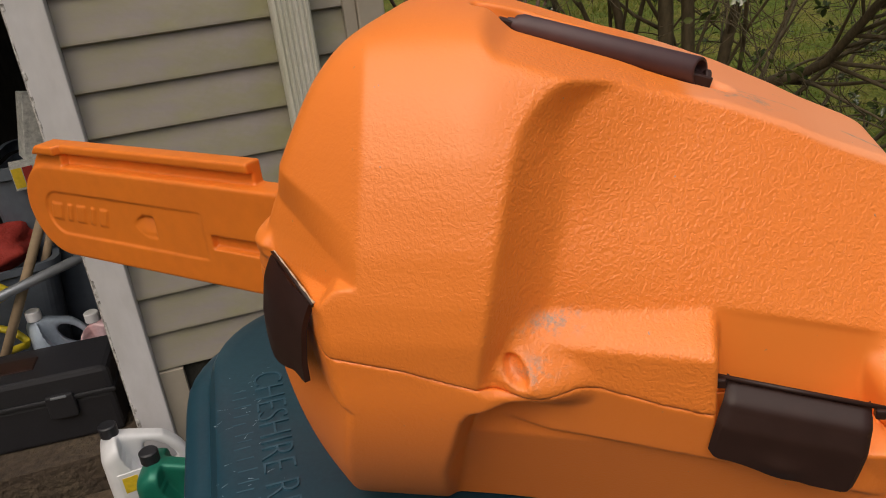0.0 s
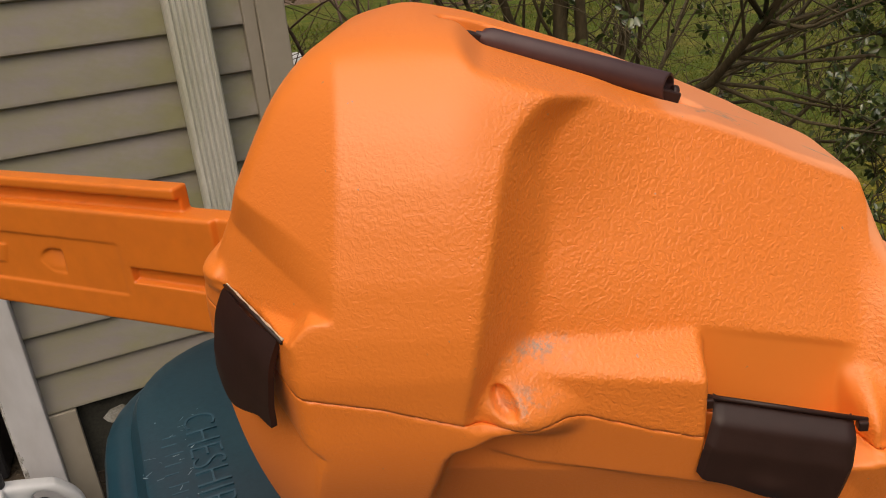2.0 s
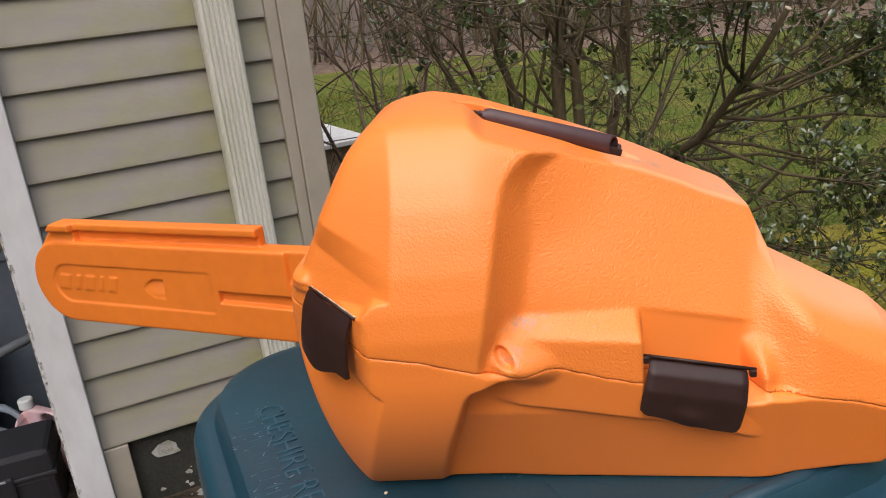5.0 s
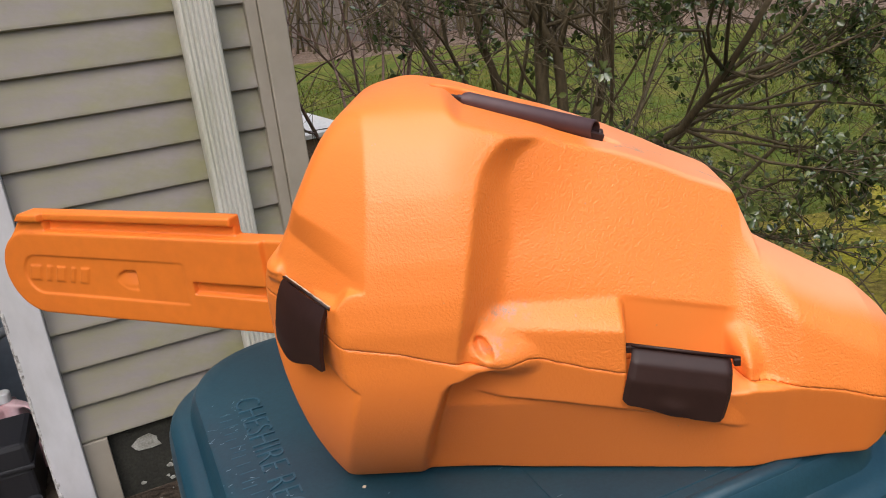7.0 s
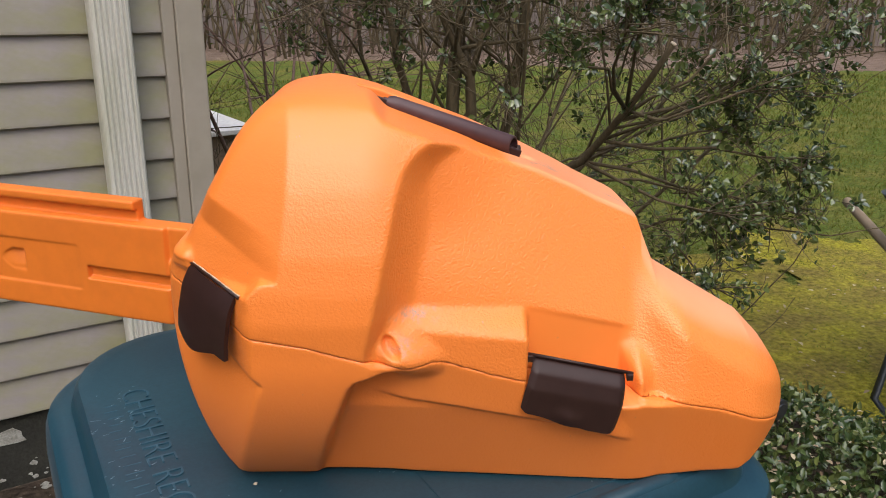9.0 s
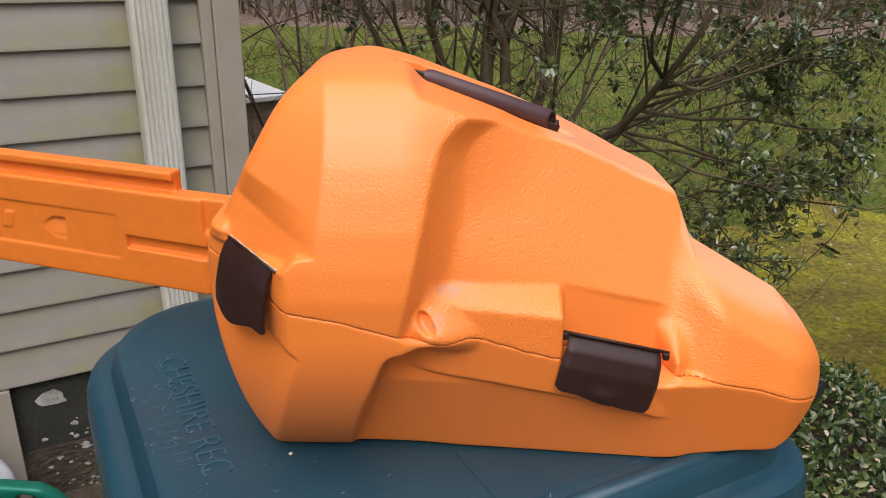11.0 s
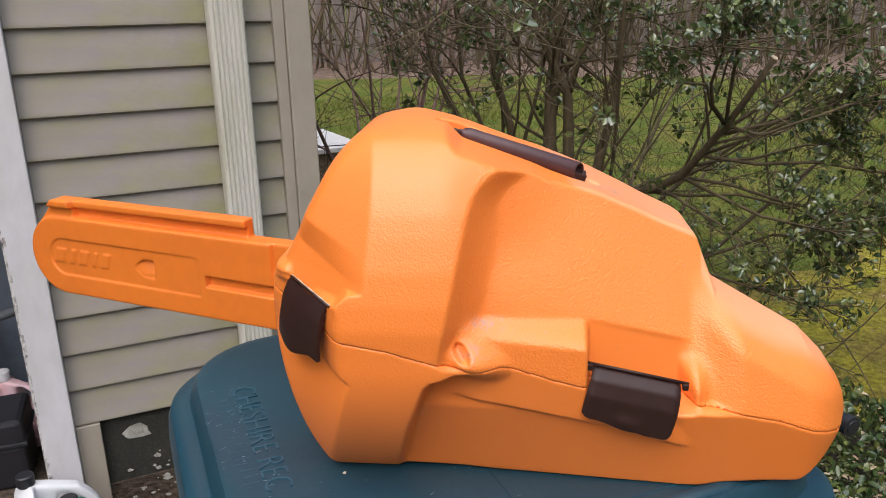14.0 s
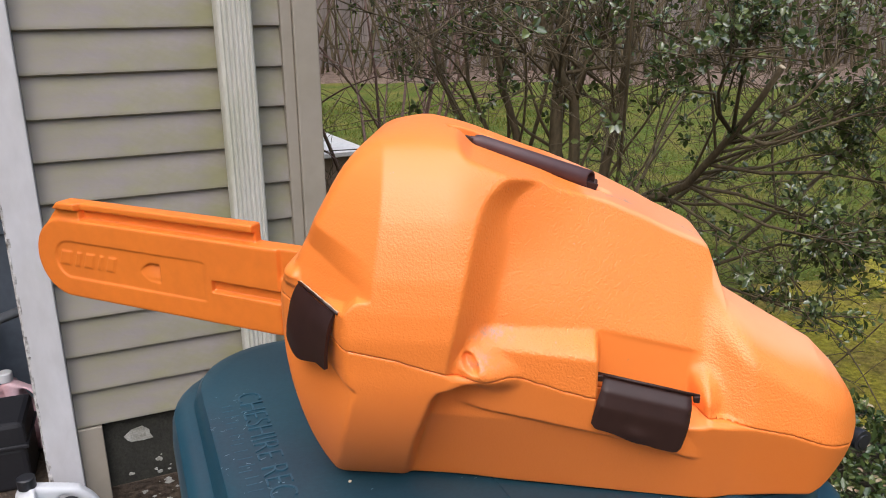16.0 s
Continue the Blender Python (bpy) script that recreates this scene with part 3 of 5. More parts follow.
            scuff = np.maximum(scuff, deep * line * (0.7 + 0.3 * np.sin(900 * vx)) * (vz > 0.24))
        dirt = np.maximum(dirt, 0.75 * np.exp(-(((vx - 0.165) / 0.014) ** 2 + ((vz - 0.170) / 0.008) ** 2)) * (vy < -0.03))
        net_object(name, verts, quads, ORANGE, case, fields=(("grain", rough), ("dirt", dirt), ("dust_sheen", dust_sheen), ("scuff", scuff)))
    side_latch(case)
    front_latch(case)
    grip(case)
    scabbard(case)
    return case


def plate(bm, grid, thick):
    """A curved plate from rows of points; thick goes against the normal."""
    rows, cols = len(grid), len(grid[0])
    mid = [[Vector(p) for p in row] for row in grid]
    norm = [[None] * cols for _ in grid]
    for i in range(rows):
        for j in range(cols):
            du = mid[i][min(j + 1, cols - 1)] - mid[i][max(j - 1, 0)]
            dv = mid[min(i + 1, rows - 1)][j] - mid[max(i - 1, 0)][j]
            norm[i][j] = du.cross(dv).normalized()
    outer = [[bm.verts.new(mid[i][j]) for j in range(cols)] for i in range(rows)]
    inner = [[bm.verts.new(mid[i][j] + norm[i][j] * thick) for j in range(cols)] for i in range(rows)]
    for i in range(rows - 1):
        for j in range(cols - 1):
            bm.faces.new((outer[i][j], outer[i][j + 1], outer[i + 1][j + 1], outer[i + 1][j]))
            bm.faces.new((inner[i][j], inner[i + 1][j], inner[i + 1][j + 1], inner[i][j + 1]))
    ring = [(0, j) for j in range(cols)] + [(i, cols - 1) for i in range(1, rows)] + [(rows - 1, j) for j in range(cols - 2, -1, -1)] + [(i, 0) for i in range(rows - 2, 0, -1)]
    for a, b in zip(ring, ring[1:] + ring[:1]):
        bm.faces.new((outer[a[0]][a[1]], inner[a[0]][a[1]], inner[b[0]][b[1]], outer[b[0]][b[1]]))


def side_latch(case):
    across, down = Vector((0.979, 0, -0.20)), Vector((-0.20, 0, -0.979))
    top = Vector((0.3205, -0.050, 0.1385))
    n, rows = 26, 26
    grid = []
    for i in range(rows):
        v = i / (rows - 1)
        row = []
        for j in range(n):
            u = j / (n - 1) * 2 - 1
            wide = 0.0425 + 0.0025 * math.sin(v * 2.2)
            low = 0.0500 + 0.0050 * step(-0.75, 0.1, u) + 0.0012 * step(0.25, 0.45, u) - 0.0035 * max(0, abs(u) - 0.88) / 0.12
            d = v * low
            fold = min(1, d / 0.0135)
            out = 0.0150 * math.sin(fold * math.pi / 2) ** 0.85 + 0.0035 * min(1, max(0, d - 0.0135) / 0.012) - 0.05 * max(0, d - 0.030)
            out += 0.0030 * math.exp(-((u + 0.02) / 0.24) ** 2 - ((v - 0.86) / 0.13) ** 2)
            out -= 0.0035 * (max(0, abs(u) - 0.90) / 0.1) ** 2
            row.append(top + across * (u * wide) + down * d + Vector((0, -out, 0)))
        grid.append(row)
    bm = bmesh.new()
    plate(bm, grid, 0.004)
    latch = part("side_latch", bm, BLACK, case, "dark brown plastic latch", smooth=True)
    latch.data.set_sharp_from_angle(angle=radians(40))
    a, b = top - across * 0.0495 + Vector((0, -0.003, 0.001)), top + across * 0.0495 + Vector((0, -0.003, 0.001))
    v, f = tube([a, b], [0.0016, 0.0016], 12)
    mesh_object("hinge_pin", v, f, BLACK, latch, True)
    for s in (-1, 1):
        c = top + across * (0.0465 * s) + Vector((0, -0.004, -0.001))
        bm = new_box((-0.0032, -0.0035, -0.0042), (0.0026, 0.003, 0.0022), 0.001, Matrix.Translation(c))
        part("hinge_ear", bm, BLACK, latch)


def front_latch(case):
    tl, tr = Vector((-0.0211, -0.0245, 0.2224)), Vector((0.0287, -0.0840, 0.2159))
    bl, br = Vector((-0.0323, -0.0290, 0.1655)), Vector((0.0216, -0.0900, 0.1625))
    out = Vector((-0.74, -0.67, 0.05))
    n, rows = 18, 18
    grid = []
    for i in range(rows):
        v = i / (rows - 1)
        row = []
        for j in range(n):
            u = j / (n - 1)
            w = v * (1 + 0.13 * math.sin(min(1, u * 1.25) * math.pi) ** 0.8 - 0.02 * math.cos(u * 9))
            p = tl.lerp(tr, u).lerp(bl.lerp(br, u), w)
            p = p + out * (0.007 * math.sin(min(1.0, v * 2.2 + 0.12) * 1.6) + 0.003 * math.sin(u * math.pi) - 0.008 * max(0, v - 0.75))
            row.append(p)
        grid.append(row)
    bm = bmesh.new()
    plate(bm, grid, 0.004)
    latch = part("front_latch", bm, BLACK, case, "dark brown plastic latch with a worn edge", smooth=True)
    latch.data.set_sharp_from_angle(angle=radians(40))
    along = (tr - tl).normalized()
    a, b = tl - along * 0.004 + out * 0.001 + Vector((0, 0, 0.001)), tr + along * 0.006 + out * 0.001 + Vector((0, 0, 0.001))
    v, f = tube([a, b], [0.0015, 0.0015], 10)
    mesh_object("hinge_pin", v, f, BLACK, latch, True)
    v, f = tube([a.lerp(b, k / 14) + Vector((0.0008, 0, 0.0016 + 0.0003 * math.sin(k * 2.3))) for k in range(15)], [0.0006 + 0.0003 * math.sin(k * 1.9) for k in range(15)], 6)
    mesh_object("dust_line", v, f, DUST, latch, True, "pale dust caught along the hinge")


def grip(case):
    a, b = Vector((0.1430, 0.0450, 0.3548)), Vector((0.2665, 0.0625, 0.3105))
    d = (b - a).normalized()
    long = (b - a).length
    bm = lathe([(0.0005, 0.0), (0.0036, 0.0), (0.0042, 0.0045), (0.0066, 0.0060), (0.0080, 0.0100), (0.0100, long - 0.001), (0.0097, long), (0.0082, long), (0.0072, long - 0.022), (0.0005, long - 0.022)], 28)
    turn = Matrix.Translation(a) @ d.to_track_quat("Z", "Y").to_matrix().to_4x4()
    ends = [(v, v.co.z > 0.5 * long) for v in bm.verts if long - 0.005 < v.co.z or 0.0050 < v.co.z < 0.012]
    bmesh.ops.transform(bm, matrix=turn, verts=bm.verts)
    # both ends are cut away on the near side
    for v, far in ends:
        near = (v.co - a - d * (v.co - a).dot(d)).dot(Vector((0, -1, 0.35)))
        v.co += d * ((-0.75 if far else 0.35) * near)
    handle = part("handle", bm, GRIP, case, "dark brown folding carry handle", smooth=True)
    handle.data.set_sharp_from_angle(angle=radians(50))
    m = Matrix.Translation(b) @ d.to_track_quat("X", "Z").to_matrix().to_4x4()
    part("handle_pivot", new_box((-0.010, -0.005, -0.0085), (0.0085, 0.005, -0.0005), 0.0012, m), BLACK, handle)
    bm = lathe([(0.0005, -0.001), (0.0052, -0.001), (0.0058, 0.0), (0.0058, 0.0022), (0.0050, 0.003), (0.0005, 0.003)], 18)
    bmesh.ops.transform(bm, matrix=Matrix.Translation(b + d * 0.0030 + Vector((0, 0.0015, -0.0030))) @ d.to_track_quat("Z", "Y").to_matrix().to_4x4(), verts=bm.verts)
    part("end_cap", bm, BLACK, handle)
    m = Matrix.Translation(a) @ d.to_track_quat("X", "Z").to_matrix().to_4x4()
    part("handle_pivot", new_box((-0.006, -0.004, -0.006), (0.004, 0.004, 0.0025), 0.0012, m), BLACK, handle)


def scabbard(case):
    """The bar cover: u runs out along it, w is depth behind its front face."""
    h = 0.0015
    us, ws, zs = np.arange(-0.065, 0.484, h), np.arange(-0.008, 0.040, h), np.arange(0.068, 0.230, h)
    u, z = us[:, None], zs[None, :]
    cu, cz, r = 0.421, 0.136, 0.0585
    stad = np.hypot(np.maximum(u - cu, 0), z - cz) - r + 0 * u
    # long shallow oval recess, running out towards the case
    inner = np.hypot(np.maximum(u - 0.416, 0), z - 0.1345) - 0.0270
    face = 0.0020 * step(-0.0010, 0.0010, -inner) * np.interp(u, [0.170, 0.176, 0.30], [0.0, 0.55, 1.0])
    # slot and moulded mark
    slot = np.maximum(np.abs(z - (0.1305 - 0.01 * (0.16 - u))) - 0.0072, u - 0.162)
    face = face + 0.007 * (1 - step(-0.0012, 0.0012, slot))
    mark = np.maximum(np.abs(z - 0.1345) - 0.0125 * np.clip((0.284 - u) / 0.016, 0, 1) ** 0.6, 0.251 - u)
    face = face + 0.007 * (1 - step(-0.001, 0.001, mark)) * np.clip((0.290 - u) / 0.034, 0.1, 1) * np.clip(0.55 + (z - 0.1345) / 0.02, 0.2, 1)
    # plain slanted bars where the maker's mark is
    for c, wide in ((0.424, 0.0100), (0.400, 0.0045), (0.379, 0.0080), (0.358, 0.0035), (0.338, 0.0070)):
        b = np.maximum(np.abs(u - c + 0.35 * (z - 0.136)) - wide, np.abs(z - 0.1365) - 0.0105)
        face = face - 0.0016 * (1 - step(-0.001, 0.001, b))
    # the cover steps back where it enters the case
    face = face + 0.006 * (1 - step(0.050, 0.058, u)) * step(0.150, 0.160, z) + 0.003 * np.exp(-((u - 0.054) / 0.002) ** 2)
    w = ws[None, :, None]
    body = smax(stad[:, None, :] + 0 * w, face[:, None, :] - w, 0.004)
    body = smax(body, w - 0.030, 0.004)
    ridge = np.maximum(np.maximum(0.096 - u, u - 0.452 + 0.9 * np.maximum(0, z - 0.188)), np.maximum(z - 0.2195, 0.17 - z))
    back = 0.013 - 0.0075 * step(0.2075, 0.2095, z) - 0.009 * step(0.388, 0.391, u)
    ridge = smax(ridge[:, None, :] + 0 * w, np.maximum(back[:, None, :] - w, w - 0.026), 0.002)
    body = smin(body, ridge, 0.003)
    verts, quads = net_surface(body, (us[0], ws[0], zs[0]), h, 1)
    d = np.array((-0.9496, 0.3134))
    n = np.array((0.3134, 0.9496))
    flat = np.array((-0.05, 0.1425)) + verts[:, :1] * d + verts[:, 1:2] * n
    net_object("scabbard", np.column_stack([flat, verts[:, 2]]), quads, BAR_ORANGE, case, "orange plastic bar scabbard with worn moulded marks")


carrying_case()


# ---------- recycling cart ----------
CART = Matrix(((0.961, -0.275, 0, 0), (0.275, 0.961, 0, 0), (0, 0, 1, 0), (0, 0, 0, 1)))
LID_TOP = 0.993


def rounded_rect(a, b, radii, n=10):
    """Outline of a rectangle from a to b, with a radius for each corner, from the low corner counter-clockwise."""
    pts = []
    corners = [(a[0], a[1], 180), (b[0], a[1], 270), (b[0], b[1], 0), (a[0], b[1], 90)]
    for (cx, cy, ang), r in zip(corners, radii):
        ox = cx + (r if cx == a[0] else -r)
        oy = cy + (r if cy == a[1] else -r)
        for k in range(n + 1):
            t = radians(ang + 90 * k / n)
            pts.append((ox + r * math.cos(t), oy + r * math.sin(t)))
    return pts


def loft(rings, close_top=True, close_bottom=True):
    bm = bmesh.new()
    vr = [[bm.verts.new(p) for p in ring] for ring in rings]
    n = len(rings[0])
    for a, b in zip(vr, vr[1:]):
        for k in range(n):
            bm.faces.new((a[k], a[(k + 1) % n], b[(k + 1) % n], b[k]))
    if close_bottom:
        bm.faces.new(vr[0][::-1])
    if close_top:
        bm.faces.new(vr[-1])
    return bm


def cart():
    c = empty("recycling_cart", CART)
    tagged(c, "scuffed dark teal plastic recycling cart with a closed lettered lid", "recycling cart")
    lo, hi = (0.067, 0.375), (0.700, 0.985)
    rad = (0.07, 0.07, 0.10, 0.13)

    def ring(grow, z):
        return [(x, y, z) for x, y in rounded_rect((lo[0] - grow, lo[1] - grow), (hi[0] + grow, hi[1] + grow), [r + grow * 0.8 for r in rad])]
    rings = [ring(0.024, 0.905), ring(0.030, 0.906), ring(0.033, 0.915), ring(0.031, 0.940), ring(0.027, 0.952), ring(0.020, 0.958), ring(0.011, 0.9605), ring(0.005, 0.961), ring(0.001, 0.963),
             ring(-0.002, 0.972), ring(-0.005, 0.982), ring(-0.010, LID_TOP - 0.004), ring(-0.017, LID_TOP - 0.0008), ring(-0.030, LID_TOP)]
    lid = part("lid", loft(rings), LID_BLUE, c, "scratched teal cart lid with moulded letters", smooth=True)
    lid.data.set_sharp_from_angle(angle=radians(28))
    body = [[(x, y, z) for x, y in rounded_rect((lo[0] + s, lo[1] + s), (hi[0] - s - 0.03, hi[1] - s), [0.06] * 4)] for s, z in ((0.06, 0.03), (0.055, 0.04), (0.012, 0.80), (0.008, 0.82), (-0.008, 0.83), (-0.012, 0.90))]
    b = part("body", loft(body), LID_BLUE, c, smooth=True)
    b.data.set_sharp_from_angle(angle=radians(30))
    # raised ribs pressed into the lid
    for pts in ([(0.30, 0.395), (0.56, 0.395), (0.63, 0.41), (0.668, 0.455), (0.672, 0.60)],):
        v, f = tube([(x, y, LID_TOP - 0.008) for x, y in pts], [0.011] * len(pts), 10)
        mesh_object("lid_rib", v, f, LID_BLUE, lid, True)
    for x0, x1, y0, y1 in ((0.345, 0.640, 0.412, 0.70),):
        part("lid_rib", new_box((x0, y0, LID_TOP - 0.003), (x1, y1, LID_TOP + 0.0011), 0.001, Matrix.Translation((0, 0, 0))), LID_BLUE, lid)
    # letters, read towards the camera
    cu = bpy.data.curves.new("lid_letters", "FONT")
    cu.body = "CHESHIRE REC"
    cu.size = 0.044
    cu.extrude = 0.0009
    cu.offset = -0.0009
    cu.space_character = 1.0
    tmp = bpy.data.objects.new("lid_letters", cu)
    scene.collection.objects.link(tmp)
    me = bpy.data.meshes.new_from_object(tmp.evaluated_get(bpy.context.evaluated_depsgraph_get()))
    bpy.data.objects.remove(tmp)
    me.materials.append(LID_TEXT)
    ob = new("lid_letters", me)
    ob.parent = lid
    wide = max(v.co.x for v in me.vertices)
    ob.matrix_basis = Matrix.Translation((0.117, 0.818, LID_TOP + 0.0006)) @ Matrix.Rotation(radians(-90), 4, "Z") @ Matrix.Diagonal((0.245 / wide, 1.0, 1, 1))
    # a second row, rubbed too faint to read
    rng = random.Random(6)
    y = 0.80
    while y > 0.60:
        w = rng.uniform(0.004, 0.011)
        x = 0.096 + rng.gauss(0, 0.0015)
        part("rubbed_mark", new_box((x, y - w, LID_TOP - 0.0012), (x + rng.uniform(0.010, 0.018), y - w + 0.0016, LID_TOP + 0.0003), 0), LID_TEXT, lid)
        y -= w + rng.uniform(0.004, 0.010)
    # scratches
    rng = random.Random(5)
    verts, faces = [], []
    for _ in range(100):
        x, y = rng.uniform(0.075, 0.135), rng.uniform(0.40, 0.84)
        if rng.random() < 0.3:
            x, y = rng.uniform(0.14, 0.66), rng.uniform(0.40, 0.62)
        a = rng.gauss(0.15, 0.5)
        ln, w = rng.uniform(0.001, 0.007) * (1 if rng.random() < 0.9 else 2), rng.uniform(0.0002, 0.0005)
        dx, dy = math.cos(a), math.sin(a)
        k = len(verts)
        zz = LID_TOP + (0.0016 if 0.345 < x < 0.64 and y > 0.41 else 0.0006 if x > 0.1 else -0.0002)
        verts += [(x - dy * w, y + dx * w, zz), (x + dy * w, y - dx * w, zz), (x + dx * ln + dy * w * .3, y + dy * ln - dx * w * .3, zz), (x + dx * ln - dy * w * .3, y + dy * ln + dx * w * .3, zz)]
        faces.append((k, k + 1, k + 2, k + 3))
    tagged(mesh_object("lid_scratches", verts, faces, CHROME_DIRT, lid), kind="stuff")
    # handle bar behind the hinge side
    v, f = tube([(0.792, 0.434, 0.980), (0.792, 0.4355, 0.980), (0.792, 0.436, 0.980), (0.792, 0.446, 0.980), (0.792, 0.448, 0.980), (0.792, 0.93, 0.980)], [0.0085, 0.0088, 0.0130, 0.0130, 0.0115, 0.0115], 20)
    bar = mesh_object("push_handle", v, f, TOOLBLACK, c, True, "black round push handle")
    bar.data.set_sharp_from_angle(angle=radians(50))
    for y in (0.47, 0.90):
        v, f = tube([(0.69, y, 0.89), (0.745, y, 0.945), (0.797, y, 0.985)], [0.022, 0.020, 0.022], 12)
        mesh_object("handle_bracket", v, f, LID_BLUE, c, True)
    for y in (0.42, 0.93):
        wheel = part("wheel", lathe([(0.03, -0.03), (0.12, -0.03), (0.128, -0.022), (0.128, 0.022), (0.12, 0.03), (0.03, 0.03)], 28), BLACK, c, "black cart wheel")
        wheel.matrix_basis = pose(0.66, y, 0.128, 90, 0, 0)
    return c


cart()

# a small pale crumb on the lid
rng = random.Random(3)
bm = bmesh.new()
bmesh.ops.create_icosphere(bm, subdivisions=1, radius=0.0022)
for v in bm.verts:
    v.co *= rng.uniform(0.5, 1.2)
ob = part("crumb", bm, CUTWOOD)
ob.location = (0.035, 0.605, LID_TOP + 0.002)
tagged(ob, "small pale crumb of wood lying on the lid", "debris")


# ---------- shed ----------
# the wall runs along its own x, faces -y, and its outside is at y = 0
WALL = pose(-0.704, 1.808, 0, 0, 0, 18.0)
COURSE = 0.1016
SIDING_LOW = 0.40
CORNER = 0.608


def wall_box(name, a, b, mat, parent=None, bevel=0.002, label=""):
    return part(name, new_box(a, b, bevel), mat, parent, label)


def shed():
    wall = empty("wall_front", WALL)
    tagged(wall, kind="structure")
    core = wall_box("wall_core", (-0.074, 0.022, 0.0), (CORNER + 0.10, 0.12, 2.5), FOUND, wall, 0)
    # vinyl courses: each leans out to its lower edge
    me = bpy.data.meshes.new("siding_course")
    L, H, P = CORNER + 0.004, COURSE + 0.012, 0.017
    prof = [(-P + 0.0045, 0.0), (-P, 0.003), (-P, 0.009), (-0.002, H), (0.003, H), (0.003, 0.004), (-P + 0.006, 0.004)]
    verts = [(x, y, z) for x in (0, L) for y, z in prof]
    n = len(prof)
    faces = [tuple(range(n)), tuple(range(2 * n - 1, n - 1, -1))] + [(k, k + n, (k + 1) % n + n, (k + 1) % n) for k in range(n)]
    me.from_pydata(verts, [], faces)
    me.materials.append(SIDING)
    me.update()
    for k in range(19):
        ob = new("siding_course", me)
        ob.parent = wall
        ob.location = (0, 0.018, SIDING_LOW + COURSE * k)
    # strip of board under the courses beside the opening
    wall_box("skirt_board", (0.0, -0.004, 0.02), (0.060, 0.02, SIDING_LOW - 0.002), POST, wall)
    # foundation patch with flaking paint
    rng = random.Random(12)
    for k in range(120):
        cx, cz = rng.uniform(0.10, 0.55), rng.uniform(0.02, 0.36)
        r = rng.uniform(0.0015, 0.009) * rng.random() + 0.0012 if k > 1 else 0.024
        if k > 10:
            cx, cz = rng.gauss(0.27, 0.09), 0.02 + 0.25 * rng.random() ** 1.4
            if not 0.09 < cx < 0.6:
                continue
        if k == 0:
            cx, cz, r = 0.150, 0.335, 0.036
        m = rng.randint(7, 11)
        ring = [(cx + r * rng.uniform(0.5, 1.25) * math.cos(6.283 * j / m) * 1.2, 0.0, cz + r * rng.uniform(0.5, 1.2) * math.sin(6.283 * j / m) * 0.8) for j in range(m)]
        vv = [(x, 0.0195, z) for x, y, z in ring] + [(x, 0.0225, z) for x, y, z in ring]
        ff = [tuple(range(m))] + [(j, j + m, (j + 1) % m + m, (j + 1) % m) for j in range(m)]
        mesh_object("paint_flake", vv, ff, FLAKE, wall)
    # corner trim
    post = empty("corner_trim", WALL)
    tagged(post, "taupe vinyl corner trim", "trim", kind="structure")
    wall_box("corner_board", (CORNER, -0.012, 0.02), (CORNER + 0.030, 0.02, 2.5), POST, post, 0.003)
    wall_box("corner_board", (CORNER + 0.0305, -0.020, 0.02), (CORNER + 0.095, 0.10, 2.5), POST, post, 0.004)
    # downspout with ribs
    spout = empty("downspout", WALL)
    tagged(spout, "weathered white ribbed aluminium downspout fixed to the siding", "downspout")
    x0, x1, d = 0.4435, 0.5295, -0.062
    ribs = 6
    prof = [(x0, -0.006), (x0, d + 0.01), (x0 + 0.004, d + 0.002), (x0 + 0.01, d)]
    for k in range(ribs):
        a = x0 + 0.014 + (x1 - x0 - 0.028) * k / (ribs - 1)
        prof += [(a - 0.0035, d), (a - 0.0015, d + 0.004), (a + 0.0015, d + 0.004), (a + 0.0035, d)]
    prof += [(x1 - 0.01, d), (x1 - 0.004, d + 0.002), (x1, d + 0.01), (x1, -0.006)]
    n = len(prof)
    verts = [(x, y, z) for z in (0.34, 2.5) for x, y in prof]
    faces = [tuple(range(n))[::-1], tuple(range(n, 2 * n))] + [(k, (k + 1) % n, (k + 1) % n + n, k + n) for k in range(n)]
    mesh_object("pipe", verts, faces, DOWNSPOUT, spout)
    for z in (2.2,):
        wall_box("strap", (x0 - 0.02, d - 0.0015, z), (x1 + 0.02, -0.004, z + 0.03), DOWNSPOUT, spout)
    # white jamb board beside the opening, with a chipped inner edge
    jamb = empty("door_jamb", WALL)
    tagged(jamb, "white painted door jamb board with chipped paint", "trim", kind="structure")
    wall_box("jamb_board", (-0.080, -0.026, 0.02), (-0.001, 0.02, 2.5), TRIM, jamb, 0.003)
    rng = random.Random(8)
    pts = []
    z = 0.05
    while z < 2.4:
        pts.append(z)
        z += rng.uniform(0.006, 0.03)
    for a, b in zip(pts, pts[1:]):
        if rng.random() < 0.55:
            w = rng.uniform(0.002, 0.009) * rng.random() ** 0.5
            wall_box("paint_chip", (-0.0805, -0.0272, a), (-0.0805 + w, -0.012, b), CHIPPED, jamb, 0.001)
    wall_box("jamb_return", (-0.084, -0.02, 0.02), (-0.0805, 0.12, 2.5), CHIPPED, jamb, 0)
